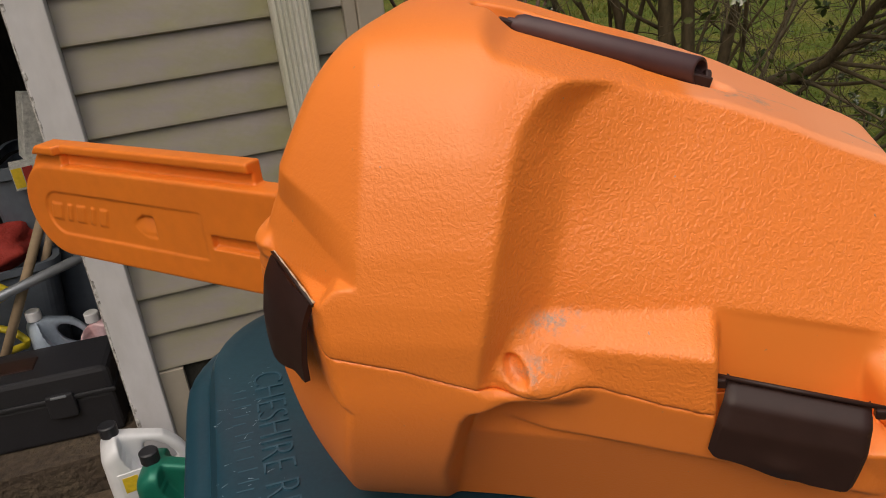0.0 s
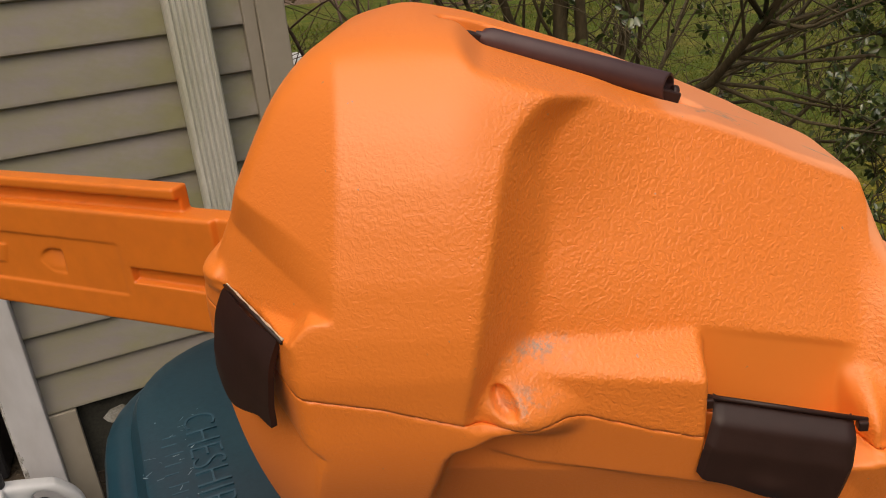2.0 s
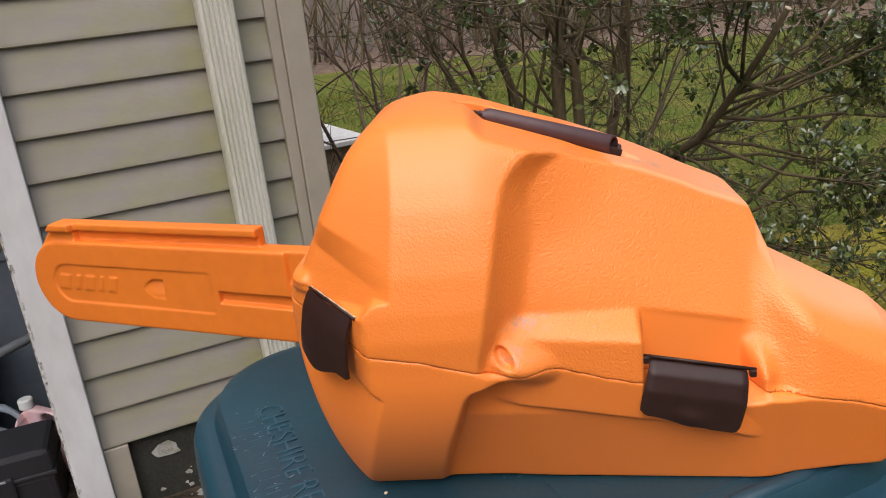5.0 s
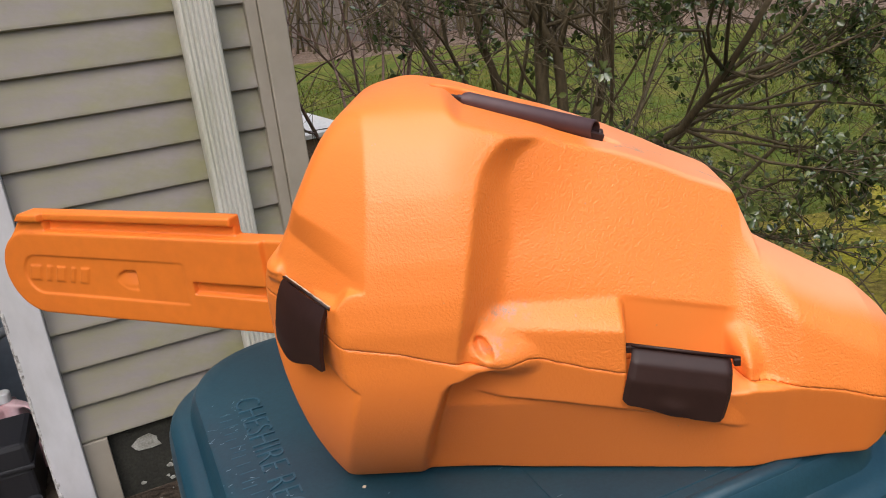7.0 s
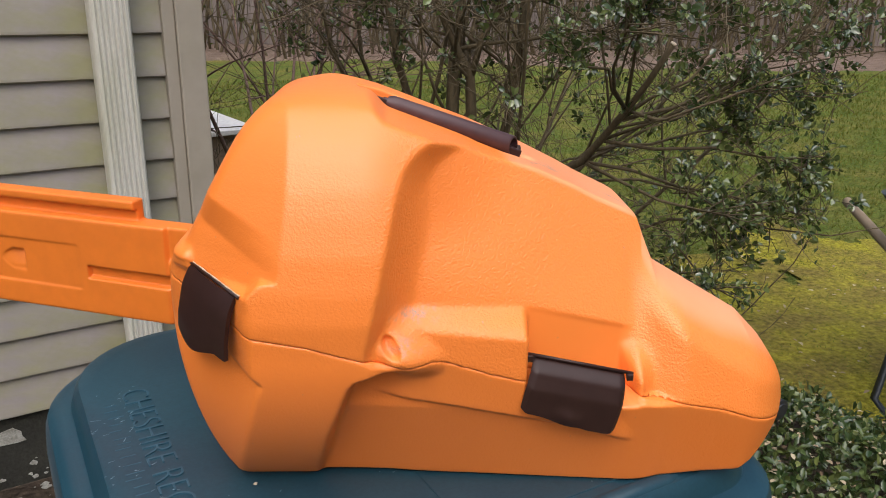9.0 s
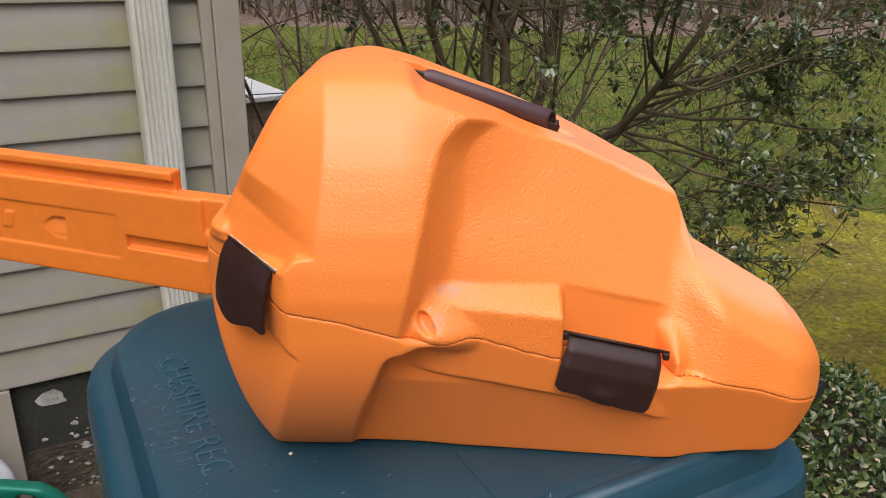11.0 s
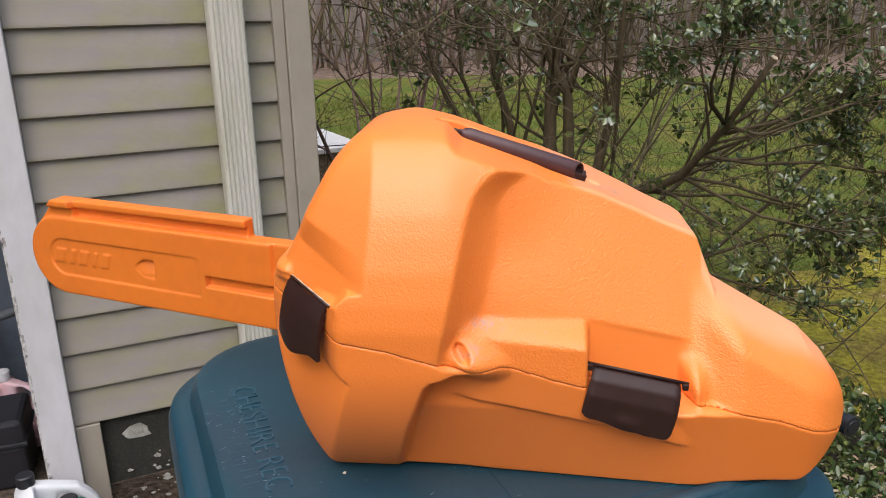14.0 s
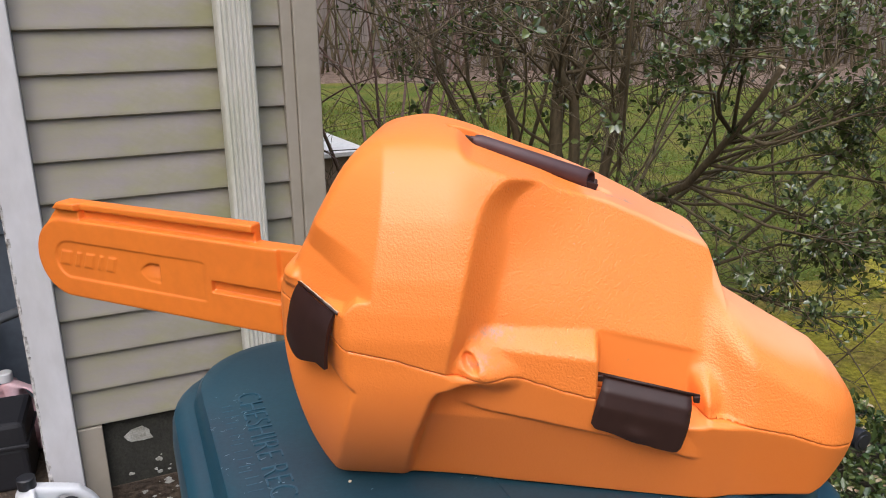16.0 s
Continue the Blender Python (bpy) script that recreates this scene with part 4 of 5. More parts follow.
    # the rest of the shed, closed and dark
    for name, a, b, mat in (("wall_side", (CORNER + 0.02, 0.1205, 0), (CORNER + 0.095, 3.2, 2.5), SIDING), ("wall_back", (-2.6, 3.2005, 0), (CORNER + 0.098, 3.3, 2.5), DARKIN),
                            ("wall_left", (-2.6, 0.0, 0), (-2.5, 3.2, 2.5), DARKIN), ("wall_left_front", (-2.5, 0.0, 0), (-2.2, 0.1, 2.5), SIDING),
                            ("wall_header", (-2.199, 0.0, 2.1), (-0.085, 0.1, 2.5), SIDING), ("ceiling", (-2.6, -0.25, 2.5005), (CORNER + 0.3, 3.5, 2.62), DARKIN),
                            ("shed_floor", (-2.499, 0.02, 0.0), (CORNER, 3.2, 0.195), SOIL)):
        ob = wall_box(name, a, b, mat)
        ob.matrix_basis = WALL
        tagged(ob, kind="structure")


shed()


# ---------- things in and before the opening ----------
def jug(name, label, mat, cap_mat, m, wide=0.17, deep=0.11, tall=0.29, band=None, marks=()):
    """A handled plastic jug: shouldered body, loop handle, neck and cap."""
    j = empty(name, m)
    tagged(j, label, "jug")
    h = 0.004
    xs, ys, zs = np.arange(-wide * 0.62, wide * 0.62, h), np.arange(-deep * 0.65, deep * 0.65, h), np.arange(-0.01, tall + 0.01, h)
    x, y, z = xs[:, None, None], ys[None, :, None], zs[None, None, :]
    top = np.interp(x, [-wide / 2, -wide * 0.30, -wide * 0.1, wide * 0.25, wide / 2], [tall * 0.90, tall * 0.97, tall * 0.93, tall * 0.84, tall * 0.66])
    body = smax(np.abs(x) - wide / 2, np.abs(y) - deep / 2, 0.04)
    body = smax(smax(body, z - top, 0.035), -z, 0.015)
    a = ((x - wide * 0.17) * 0.80 + (z - tall * 0.66) * 0.60)
    b = (-(x - wide * 0.17) * 0.60 + (z - tall * 0.66) * 0.80)
    hole = np.sqrt((a / 0.9) ** 2 + (b / 2.0) ** 2) - 0.024
    thin = smax(np.abs(y) - 0.016, -(hole - 0.034), 0.012)
    body = smax(smax(body, -(hole + 0 * y), 0.008), np.where(hole < 0.034, np.abs(y) - 0.020, -1.0), 0.012)
    v, q = net_surface(body, (xs[0], ys[0], zs[0]), h)
    net_object("body", v, q, mat, j)
    neck = part("cap", lathe([(0.020, 0), (0.021, 0.002), (0.021, 0.026), (0.018, 0.029), (0.0, 0.0292)][:4], 24), cap_mat, j, "dark screw cap")
    neck.location = (-wide * 0.33, 0, tall * 0.955)
    if band:
        for k, (mt, a, b) in enumerate(band):
            lab = part("label", new_box((-wide * 0.36, -deep / 2 - 0.0015, a), (wide * 0.30, -deep / 2 + 0.004, b), 0.001), mt, j, "printed paper label")
            for c, x0, x1, z0, z1 in marks:
                part("print_bar", new_box((wide * x0, -deep / 2 - 0.0024, a + (b - a) * z0), (wide * x1, -deep / 2 - 0.001, a + (b - a) * z1), 0.0003), c, lab)
    return j


WHITE_HDPE = material("white_jug_plastic", (0.72, 0.72, 0.74), 0.4, grain=40, grain_amount=0.04)
GREEN_HDPE = material("metallic_green_plastic", (0.012, 0.16, 0.105), 0.33, metal=0.25, spots=(0.02, 0.22, 0.15), grain=300, grain_amount=0.12)
BLUE_WATER = material("bluish_clear_jug", (0.36, 0.43, 0.52), 0.35, spots=(0.46, 0.53, 0.60), spot_amount=0.6)
PINK_JUG = material("pinkish_clear_jug", (0.58, 0.42, 0.46), 0.35, spots=(0.60, 0.25, 0.22), spot_amount=0.6, spot_scale=9)
YELLOW = material("yellow_print", (0.75, 0.52, 0.03), 0.5)
GREYLABEL = material("pale_printed_label", (0.55, 0.55, 0.52), 0.5, spots=(0.2, 0.2, 0.2), spot_scale=70, spot_amount=0.7)
GREYTUB = material("blue_grey_tub", (0.10, 0.12, 0.15), 0.5, grain=40)
RED = material("red_cloth", (0.35, 0.03, 0.02), 0.8, bump=0.6, bump_scale=30, bump_dist=0.02)
YELLOWROPE = material("yellow_plastic_cable", (0.70, 0.55, 0.03), 0.45)
STEP = material("leaf_strewn_step", (0.075, 0.050, 0.030), 0.9, spots=(0.15, 0.11, 0.07), spot_scale=16, grain=50, grain_amount=0.4, bump=0.9, bump_scale=40, bump_dist=0.012)

PRINT = material("black_print", (0.022, 0.024, 0.022), 0.45, grain=80)
OIL_MARKS = [(RED, -0.30, 0.14, 0.78, 0.90), (GREYLABEL, -0.30, 0.24, 0.54, 0.70), (GREYLABEL, -0.30, 0.02, 0.40, 0.46), (YELLOW, 0.08, 0.24, 0.18, 0.42), (GREYLABEL, -0.30, 0.0, 0.14, 0.20)]

W = lambda x, y, z, r=0: WALL @ pose(x, y, z, 0, 0, r)
ob = wall_box("door_step", (-2.2, -0.62, 0.0), (0.02, 0.0, 0.10), STEP, None, 0.01)
ob.matrix_basis = WALL
tagged(ob, kind="structure")

jug("windshield_fluid_jug", "white plastic handled jug with a dark cap, on the step", WHITE_HDPE, TOOLBLACK, W(-0.055, -0.16, 0.10, 6), 0.19, 0.13, 0.275, [(WHITE_HDPE, 0.05, 0.19)], [(YELLOW, -0.32, -0.14, 0.62, 0.92), (PRINT, -0.08, 0.24, 0.70, 0.78), (PRINT, -0.08, 0.18, 0.56, 0.62), (PRINT, -0.30, 0.24, 0.30, 0.36)])
jug("oil_jug", "metallic green plastic oil jug with black cap on the step", GREEN_HDPE, TOOLBLACK, W(0.045, -0.32, 0.10, -12), 0.21, 0.12, 0.27, [(PRINT, 0.05, 0.165)], OIL_MARKS)
jug("oil_jug", "green plastic oil jug, partly hidden, on the step", GREEN_HDPE, TOOLBLACK, W(-0.105, -0.455, 0.10, -14), 0.21, 0.12, 0.27, [(PRINT, 0.05, 0.165)], OIL_MARKS)
jug("water_jug", "bluish translucent plastic jug standing behind the toolbox", BLUE_WATER, WHITE_HDPE, W(-0.285, 0.41, 0.196, 20), 0.16, 0.15, 0.262)
jug("water_jug", "pinkish translucent plastic jug, standing behind the toolbox", PINK_JUG, WHITE_HDPE, W(-0.148, 0.39, 0.196, -25), 0.15, 0.14, 0.208)


def toolbox():
    t = empty("toolbox", W(-0.40, 0.215, 0.196, -4) @ Matrix.Diagonal((1, 0.68, 0.82, 1)))
    tagged(t, "large black plastic toolbox with metal latches, on the shed floor", "toolbox")
    part("tray", new_box((-0.30, -0.13, 0.0), (0.27, 0.13, 0.155), 0.014), TOOLBLACK, t)
    lid = part("lid", new_box((-0.305, -0.138, 0.158), (0.275, 0.138, 0.25), 0.016), TOOLBLACK, t)
    part("lid_rim", new_box((-0.31, -0.145, 0.156), (0.28, 0.145, 0.172), 0.005), TOOLBLACK, lid)
    part("grip_well", new_box((-0.10, -0.05, 0.244), (0.08, 0.05, 0.255), 0.004), BLACK, lid)
    for x in (-0.17, 0.14):
        lt = part("latch", new_box((x - 0.035, -0.156, 0.10), (x + 0.035, -0.128, 0.185), 0.006), TOOLBLACK, t)
        part("catch", new_box((x - 0.02, -0.160, 0.176), (x + 0.02, -0.150, 0.184), 0.002), STEEL, lt)


toolbox()


def bin_tub():
    t = empty("storage_tub", W(-0.60, 0.66, 0.196, 8))
    tagged(t, "blue-grey plastic storage tub full of clutter on the shed floor", "tub")
    rings = [[(x, y, z) for x, y in rounded_rect((-0.32 * s, -0.2 * s), (0.32 * s, 0.2 * s), [0.05] * 4, 6)] for s, z in ((0.86, 0), (0.98, 0.35), (1.03, 0.355), (1.03, 0.375), (0.97, 0.375), (0.85, 0.06))]
    part("tub", loft(rings), GREYTUB, t)


bin_tub()
def dark_bin():
    t = empty("waste_bin", W(-0.20, 0.78, 0.196, -6))
    tagged(t, "dark plastic waste bin on the shed floor", "bin")
    rings = [[(x, y, z) for x, y in rounded_rect((-0.2 * s, -0.18 * s), (0.2 * s, 0.18 * s), [0.05] * 4, 6)] for s, z in ((0.8, 0), (0.98, 0.60), (1.05, 0.605), (1.05, 0.64), (0.97, 0.64), (0.8, 0.06))]
    part("body", loft(rings[:2] + [[(x * 0.97, y * 0.97, 0.6) for x, y, z in rings[1]], rings[5]]), GREYTUB, t)
    part("rim", loft(rings[2:5], False, False), GREYTUB, t)
    for x in (-0.214, 0.206):
        part("carry_grip", new_box((x, -0.05, 0.585), (x + 0.008, 0.05, 0.612), 0.003), GREYTUB, t)


dark_bin()


def rod_thing(name, label, cat, pts, r, mat, m=WALL):
    v, f = tube(pts, [r] * len(pts), 10)
    ob = mesh_object(name, v, f, mat, None, True)
    ob.matrix_basis = m
    return tagged(ob, label, cat)


rod_thing("steel_pipe", "grey steel pipe leaning across the tub", "pipe", [(-0.95, 0.34, 0.40), (-0.10, 0.345, 0.635)], 0.014, STEEL)
rod_thing("rake_handle", "old wooden tool handle leaning in the shed", "tool handle", [(-0.52, 0.36, 0.21), (-0.09, 0.40, 0.99)], 0.014, WOODH)
rod_thing("broom_handle", "pale wooden tool handle leaning in the shed", "tool handle", [(-0.46, 0.55, 0.21), (-0.25, 0.60, 0.66)], 0.012, WOODH)
v, f = tube([(-0.44 + 0.07 * math.sin(k * 0.9), 0.42 + 0.03 * math.cos(k * 1.7), 0.34 + 0.023 * k) for k in range(12)], [0.011] * 12, 8)
ob = mesh_object("extension_cable", v, f, YELLOWROPE, None, True)
ob.matrix_basis = WALL
tagged(ob, "yellow cable hanging in a loose loop over the tub", "cable")
bm = bmesh.new()
bmesh.ops.create_icosphere(bm, subdivisions=4, radius=0.12)
for v in bm.verts:
    v.co *= 1 + 0.35 * noise.noise(v.co * 14)
    v.co.z *= 0.5
    v.co.x *= 1.4
ob = part("red_rag", bm, RED, None, smooth=True)
ob.matrix_basis = W(-0.45, 0.62, 0.61)
tagged(ob, "crumpled red cloth lying on the tub", "cloth")
bm = new_box((-0.05, -0.04, 0), (0.05, 0.04, 0.19), 0.003)
ob = part("product_box", bm, GREYLABEL)
ob.matrix_basis = W(-0.24, 0.66, 0.838, 20) @ pose(0, 0, 0, 0, 14, 0)
tagged(ob, "small white carton with dark print on the bin", "carton")
cart_print = empty("product_box", W(-0.27, 0.60, 0.775, 12))
tagged(cart_print, "small printed carton in yellow, red and blue on the bin", "carton")
part("carton", new_box((-0.045, -0.03, 0), (0.045, 0.03, 0.075), 0.003), GREYLABEL, cart_print)
for k, mt in enumerate((YELLOW, RED, BLUE_WATER)):
    part("print_panel", new_box((-0.043 + 0.029 * k, -0.0312, 0.008), (-0.016 + 0.029 * k, -0.0290, 0.066), 0.0004), mt, cart_print)


# ---------- yard ----------
def ground_height(x, y):
    far = min(1, max(0, (y - 2.5) / 3))
    return 0.02 * noise.noise(Vector((x * 1.3, y * 1.3, 0))) + 0.05 * far * noise.noise(Vector((x * 0.3, y * 0.3, 3)))


def ground():
    xs = np.concatenate([np.linspace(-60, -6, 14), np.linspace(-5, 12, 120), np.linspace(13, 80, 14)])
    ys = np.concatenate([np.linspace(-40, -3, 10), np.linspace(-2, 16, 110), np.linspace(17, 120, 14)])
    verts = []
    for y in ys:
        for x in xs:
            verts.append((x, y, ground_height(x, y)))
    n = len(xs)
    faces = [(j * n + i, j * n + i + 1, (j + 1) * n + i + 1, (j + 1) * n + i) for j in range(len(ys) - 1) for i in range(n - 1)]
    ob = mesh_object("ground", verts, faces, LAWN, None, True)
    tagged(ob, kind="structure")

    def patch(name, pts, z, mat):
        ring = []
        for (ax, ay), (bx, by) in zip(pts, pts[1:] + pts[:1]):
            for k in range(8):
                t = k / 8
                x, y = ax + (bx - ax) * t, ay + (by - ay) * t
                ring.append((x + 0.22 * noise.noise(Vector((x * 2.5, y * 2.5, 0))), y + 0.22 * noise.noise(Vector((x * 2.5, y * 2.5, 8)))))
        bm = bmesh.new()
        f = bm.faces.new([bm.verts.new((x, y, z)) for x, y in ring])
        bmesh.ops.triangulate(bm, faces=[f])
        tagged(part(name, bm, mat), kind="structure")
    patch("soil_bed", [(-1.2, -1.5), (3.0, -1.5), (2.1, 1.4), (1.6, 2.2), (1.35, 3.3), (0.4, 3.9), (-0.2, 2.6), (-0.9, 1.6)], 0.045, SOIL)
    step_m, verts, faces, seen = 0.05, [], [], {}
    for i in range(60):
        for j in range(70):
            x, y = 1.4 + step_m * i, 0.9 + step_m * j
            if ((x - 2.9) / 1.3) ** 2 + ((y - 2.4) / 1.5) ** 2 > 0.85 + 0.6 * noise.noise(Vector((x * 1.7, y * 1.7, 11))) + 0.3 * noise.noise(Vector((x * 6, y * 6, 2))):
                continue
            ring = []
            for a, b in ((0, 0), (1, 0), (1, 1), (0, 1)):
                key = (i + a, j + b)
                if key not in seen:
                    seen[key] = len(verts)
                    px, py = 1.4 + step_m * key[0], 0.9 + step_m * key[1]
                    verts.append((px, py, ground_height(px, py) + 0.014))
                ring.append(seen[key])
            faces.append(tuple(ring))
    tagged(mesh_object("moss_patch", verts, faces, MOSS, None, True), kind="structure")
    xs = np.linspace(-9, 27, 121)
    verts = []
    for j in range(16):
        for x in xs:
            front = np.interp(x, [-9, 2, 6, 10, 27], [14.4, 14.2, 12.9, 11.8, 11.6]) + 0.45 * noise.noise(Vector((x * 1.1, 0, 7))) + 0.25 * noise.noise(Vector((x * 3.7, 0, 9)))
            y = front + (19.0 - front) * j / 15
            verts.append((x, y, ground_height(x, y) + 0.03 * min(1, j) - 0.012 + 0.02 * noise.noise(Vector((x * 3, y * 3, 0)))))
    faces = [(j * 121 + i, j * 121 + i + 1, (j + 1) * 121 + i + 1, (j + 1) * 121 + i) for j in range(15) for i in range(120)]
    tagged(mesh_object("leaf_border", verts, faces, LITTER, None, True), kind="structure")


ground()


def blades(name, mat, spots):
    """Many small leaves or blades in one mesh: (place, direction, normal, length, width)."""
    verts, faces = [], []
    for p, d, up, ln, w in spots:
        side = d.cross(up)
        if side.length < 1e-4:
            continue
        side.normalize()
        nrm = side.cross(d).normalized()
        k = len(verts)
        c1, c2 = p + d * ln * 0.30, p + d * ln * 0.70 - nrm * w * 0.15
        lift = nrm * w * 0.4
        verts += [p, c1 + side * w * 0.88 + lift, c2 + side * w * 0.86 + lift, p + d * ln - nrm * w * 0.4, c2 - side * w * 0.86 + lift, c1 - side * w * 0.88 + lift, c1, c2]
        faces += [(k, k + 6, k + 1), (k + 1, k + 6, k + 7, k + 2), (k + 2, k + 7, k + 3), (k, k + 5, k + 6), (k + 5, k + 4, k + 7, k + 6), (k + 4, k + 3, k + 7)]
    return mesh_object(name, verts, faces, mat, None, True)


def lawn_blades():
    rng = random.Random(4)
    verts, faces = [], []
    for _ in range(60000):
        y = 1.5 + 10 * rng.random() ** 1.7
        x = rng.uniform(-0.6, 1.2 + y * 0.9)
        if y < 3.7 and x < np.interp(y, [1.4, 2.2, 3.3], [2.1, 1.6, 1.35]):
            continue
        z0 = 0.02 * noise.noise(Vector((x * 1.3, y * 1.3, 0)))
        hgt, a = rng.uniform(0.02, 0.06) * min(1, 0.28 + y * 0.09), rng.uniform(0, 6.28)
        w = 0.0016 + 0.0007 * y
        lx, ly = rng.gauss(0, 0.025), rng.gauss(0, 0.025)
        k = len(verts)
        verts += [(x + math.cos(a) * w, y + math.sin(a) * w, z0), (x - math.cos(a) * w, y - math.sin(a) * w, z0), (x + lx, y + ly, z0 + hgt)]
        faces.append((k, k + 1, k + 2))
    tagged(mesh_object("grass", verts, faces, GRASS), "short mossy lawn grass", "grass", kind="stuff")


lawn_blades()


def random_dir(rng, up=0.0):
    v = Vector((rng.gauss(0, 1), rng.gauss(0, 1), rng.gauss(0, 1) + up))
    return v.normalized()


def ground_cover():
    rng = random.Random(9)
    spots, dry = [], []
    for _ in range(26000):
        x, y = rng.uniform(0.75, 2.6), rng.uniform(0.2, 2.0)
        if ((x - 1.45) / 1.0) ** 2 + ((y - 1.0) / 1.05) ** 2 > 1 + 0.5 * noise.noise(Vector((x * 2, y * 2, 5))):
            continue
        hgt = 0.06 + 0.28 * max(0, noise.noise(Vector((x * 2.2, y * 2.2, 1))) + 0.35) * rng.random() ** 0.5
        d = random_dir(rng, 0.4)
        spots.append((Vector((x, y, hgt)), d, random_dir(rng, 1.5), rng.uniform(0.022, 0.04), rng.uniform(0.006, 0.010)))
        if rng.random() < 0.09:
            d = random_dir(rng)
            d.z *= 0.3
            dry.append((Vector((x, y, hgt + 0.01)), d.normalized(), Vector((0, 0, 1)), rng.uniform(0.014, 0.027), rng.uniform(0.005, 0.008)))
    tagged(blades("ground_cover", VINE, spots), "low dense evergreen ground cover", "ground cover", kind="stuff")
    for _ in range(700):
        x, y = rng.uniform(-1.5, 3.2), rng.uniform(0.2, 4.0)
        d = random_dir(rng)
        d.z *= 0.25
        dry.append((Vector((x, y, 0.055)), d.normalized(), Vector((0, 0, 1)), rng.uniform(0.014, 0.032), rng.uniform(0.005, 0.010)))
    tagged(blades("fallen_leaves", DRYLEAF, dry), "dry pale brown leaves scattered on the ground", "leaves", kind="stuff")


ground_cover()


class Shrub:
    """Grows limbs as tapered tubes and remembers where leaves may sit."""

    def __init__(self, seed):
        self.rng = random.Random(seed)
        self.verts, self.faces, self.tips, self.ends = [], [], [], []
        self.thin_verts, self.thin_faces = [], []
        self.bound = None

    def limb(self, start, direction, length, radius, level, droop=0.0, wander=0.25, forks=3, levels=3):
        rng = self.rng
        pts, rad = [Vector(start)], [radius]
        d = Vector(direction).normalized()
        n = 7 if level < 2 else 4
        for k in range(n):
            d = (d + Vector((rng.gauss(0, wander), rng.gauss(0, wander), rng.gauss(0, wander) - droop)) * 0.45).normalized()
            pts.append(pts[-1] + d * length / n)
            rad.append(max(0.0012, radius * (1 - 0.62 * (k + 1) / n)))
            if level == 0 and k > 1 and self.bound and not self.bound(pts[-1]):
                break
        if len(pts) - 1 < n:
            rad = [radius * (1 - 0.9 * k / (len(pts) - 1)) for k in range(len(pts))]
        n = len(pts) - 1
        if level and self.bound and not self.bound(pts[-1]):
            return pts
        v, f = tube(pts, rad, 8 if level == 0 else 6 if level == 1 else 4, cap=level == 0)
        tv, tf = (self.verts, self.faces) if level < 2 else (self.thin_verts, self.thin_faces)
        k = len(tv)
        tv += v
        tf += [tuple(i + k for i in q) for q in f]
        if level >= 2:
            for p, q in zip(pts, pts[1:]):
                self.tips.append((p, q, level))
            self.ends.append((pts[-1], (pts[-1] - pts[-2]).normalized()))
        if level < levels:
            for k in range(forks + (2 if level else 0)):
                t = rng.uniform(0.3, 1.0) if level else rng.uniform(0.35, 1.0)
                i = min(n - 1, int(t * n))
                p = pts[i].lerp(pts[i + 1], t * n - i)
                e = (d * 0.55 + random_dir(rng) * 0.8 + Vector((0, 0, 0.15))).normalized()
                self.limb(p, e, length * rng.uniform(0.35, 0.62), max(0.0015, rad[i] * 0.6), level + 1, droop, wander, forks, levels)
        return pts

    def leaves(self, per, size, spread, keep=lambda p: True):
        rng, out = self.rng, []
        for p, q, level in self.tips:
            for _ in range(per):
                if rng.random() < 0.5 or not keep(p):
                    continue
                at = p.lerp(q, rng.random()) + random_dir(rng) * rng.random() * spread
                d = ((q - p).normalized() * 0.5 + random_dir(rng, 0.1)).normalized()
                ln = size * rng.uniform(0.65, 1.25)
                out.append((at, d, random_dir(rng, 1.2), ln, ln * rng.uniform(0.27, 0.36)))
        return out

    def rosettes(self, size, accept):
        """Leaves crowd in whorls at the twig ends."""
        rng, out = self.rng, []
        for p, d in self.ends:
            if rng.random() > accept(p):
                continue
            side = d.cross(random_dir(rng)).normalized()
            up = d.cross(side)
            big = size * rng.uniform(0.8, 1.2)
            turn = rng.uniform(0, 6.28)
            for k in range(rng.randint(6, 10)):
                a = turn + 2.4 * k
                r = (side * math.cos(a) + up * math.sin(a)) * rng.uniform(0.6, 1.2)
                e = (d * rng.uniform(0.1, 0.8) + r + Vector((0, 0, rng.uniform(-0.25, 0.15)))).normalized()
                ln = big * rng.uniform(0.65, 1.2)
                out.append((p - d * rng.uniform(0, 0.05) + e * 0.006, e, (d + random_dir(rng) * 0.45 + Vector((0, 0, 0.5))).normalized(), ln, ln * rng.uniform(0.26, 0.35)))
        return out


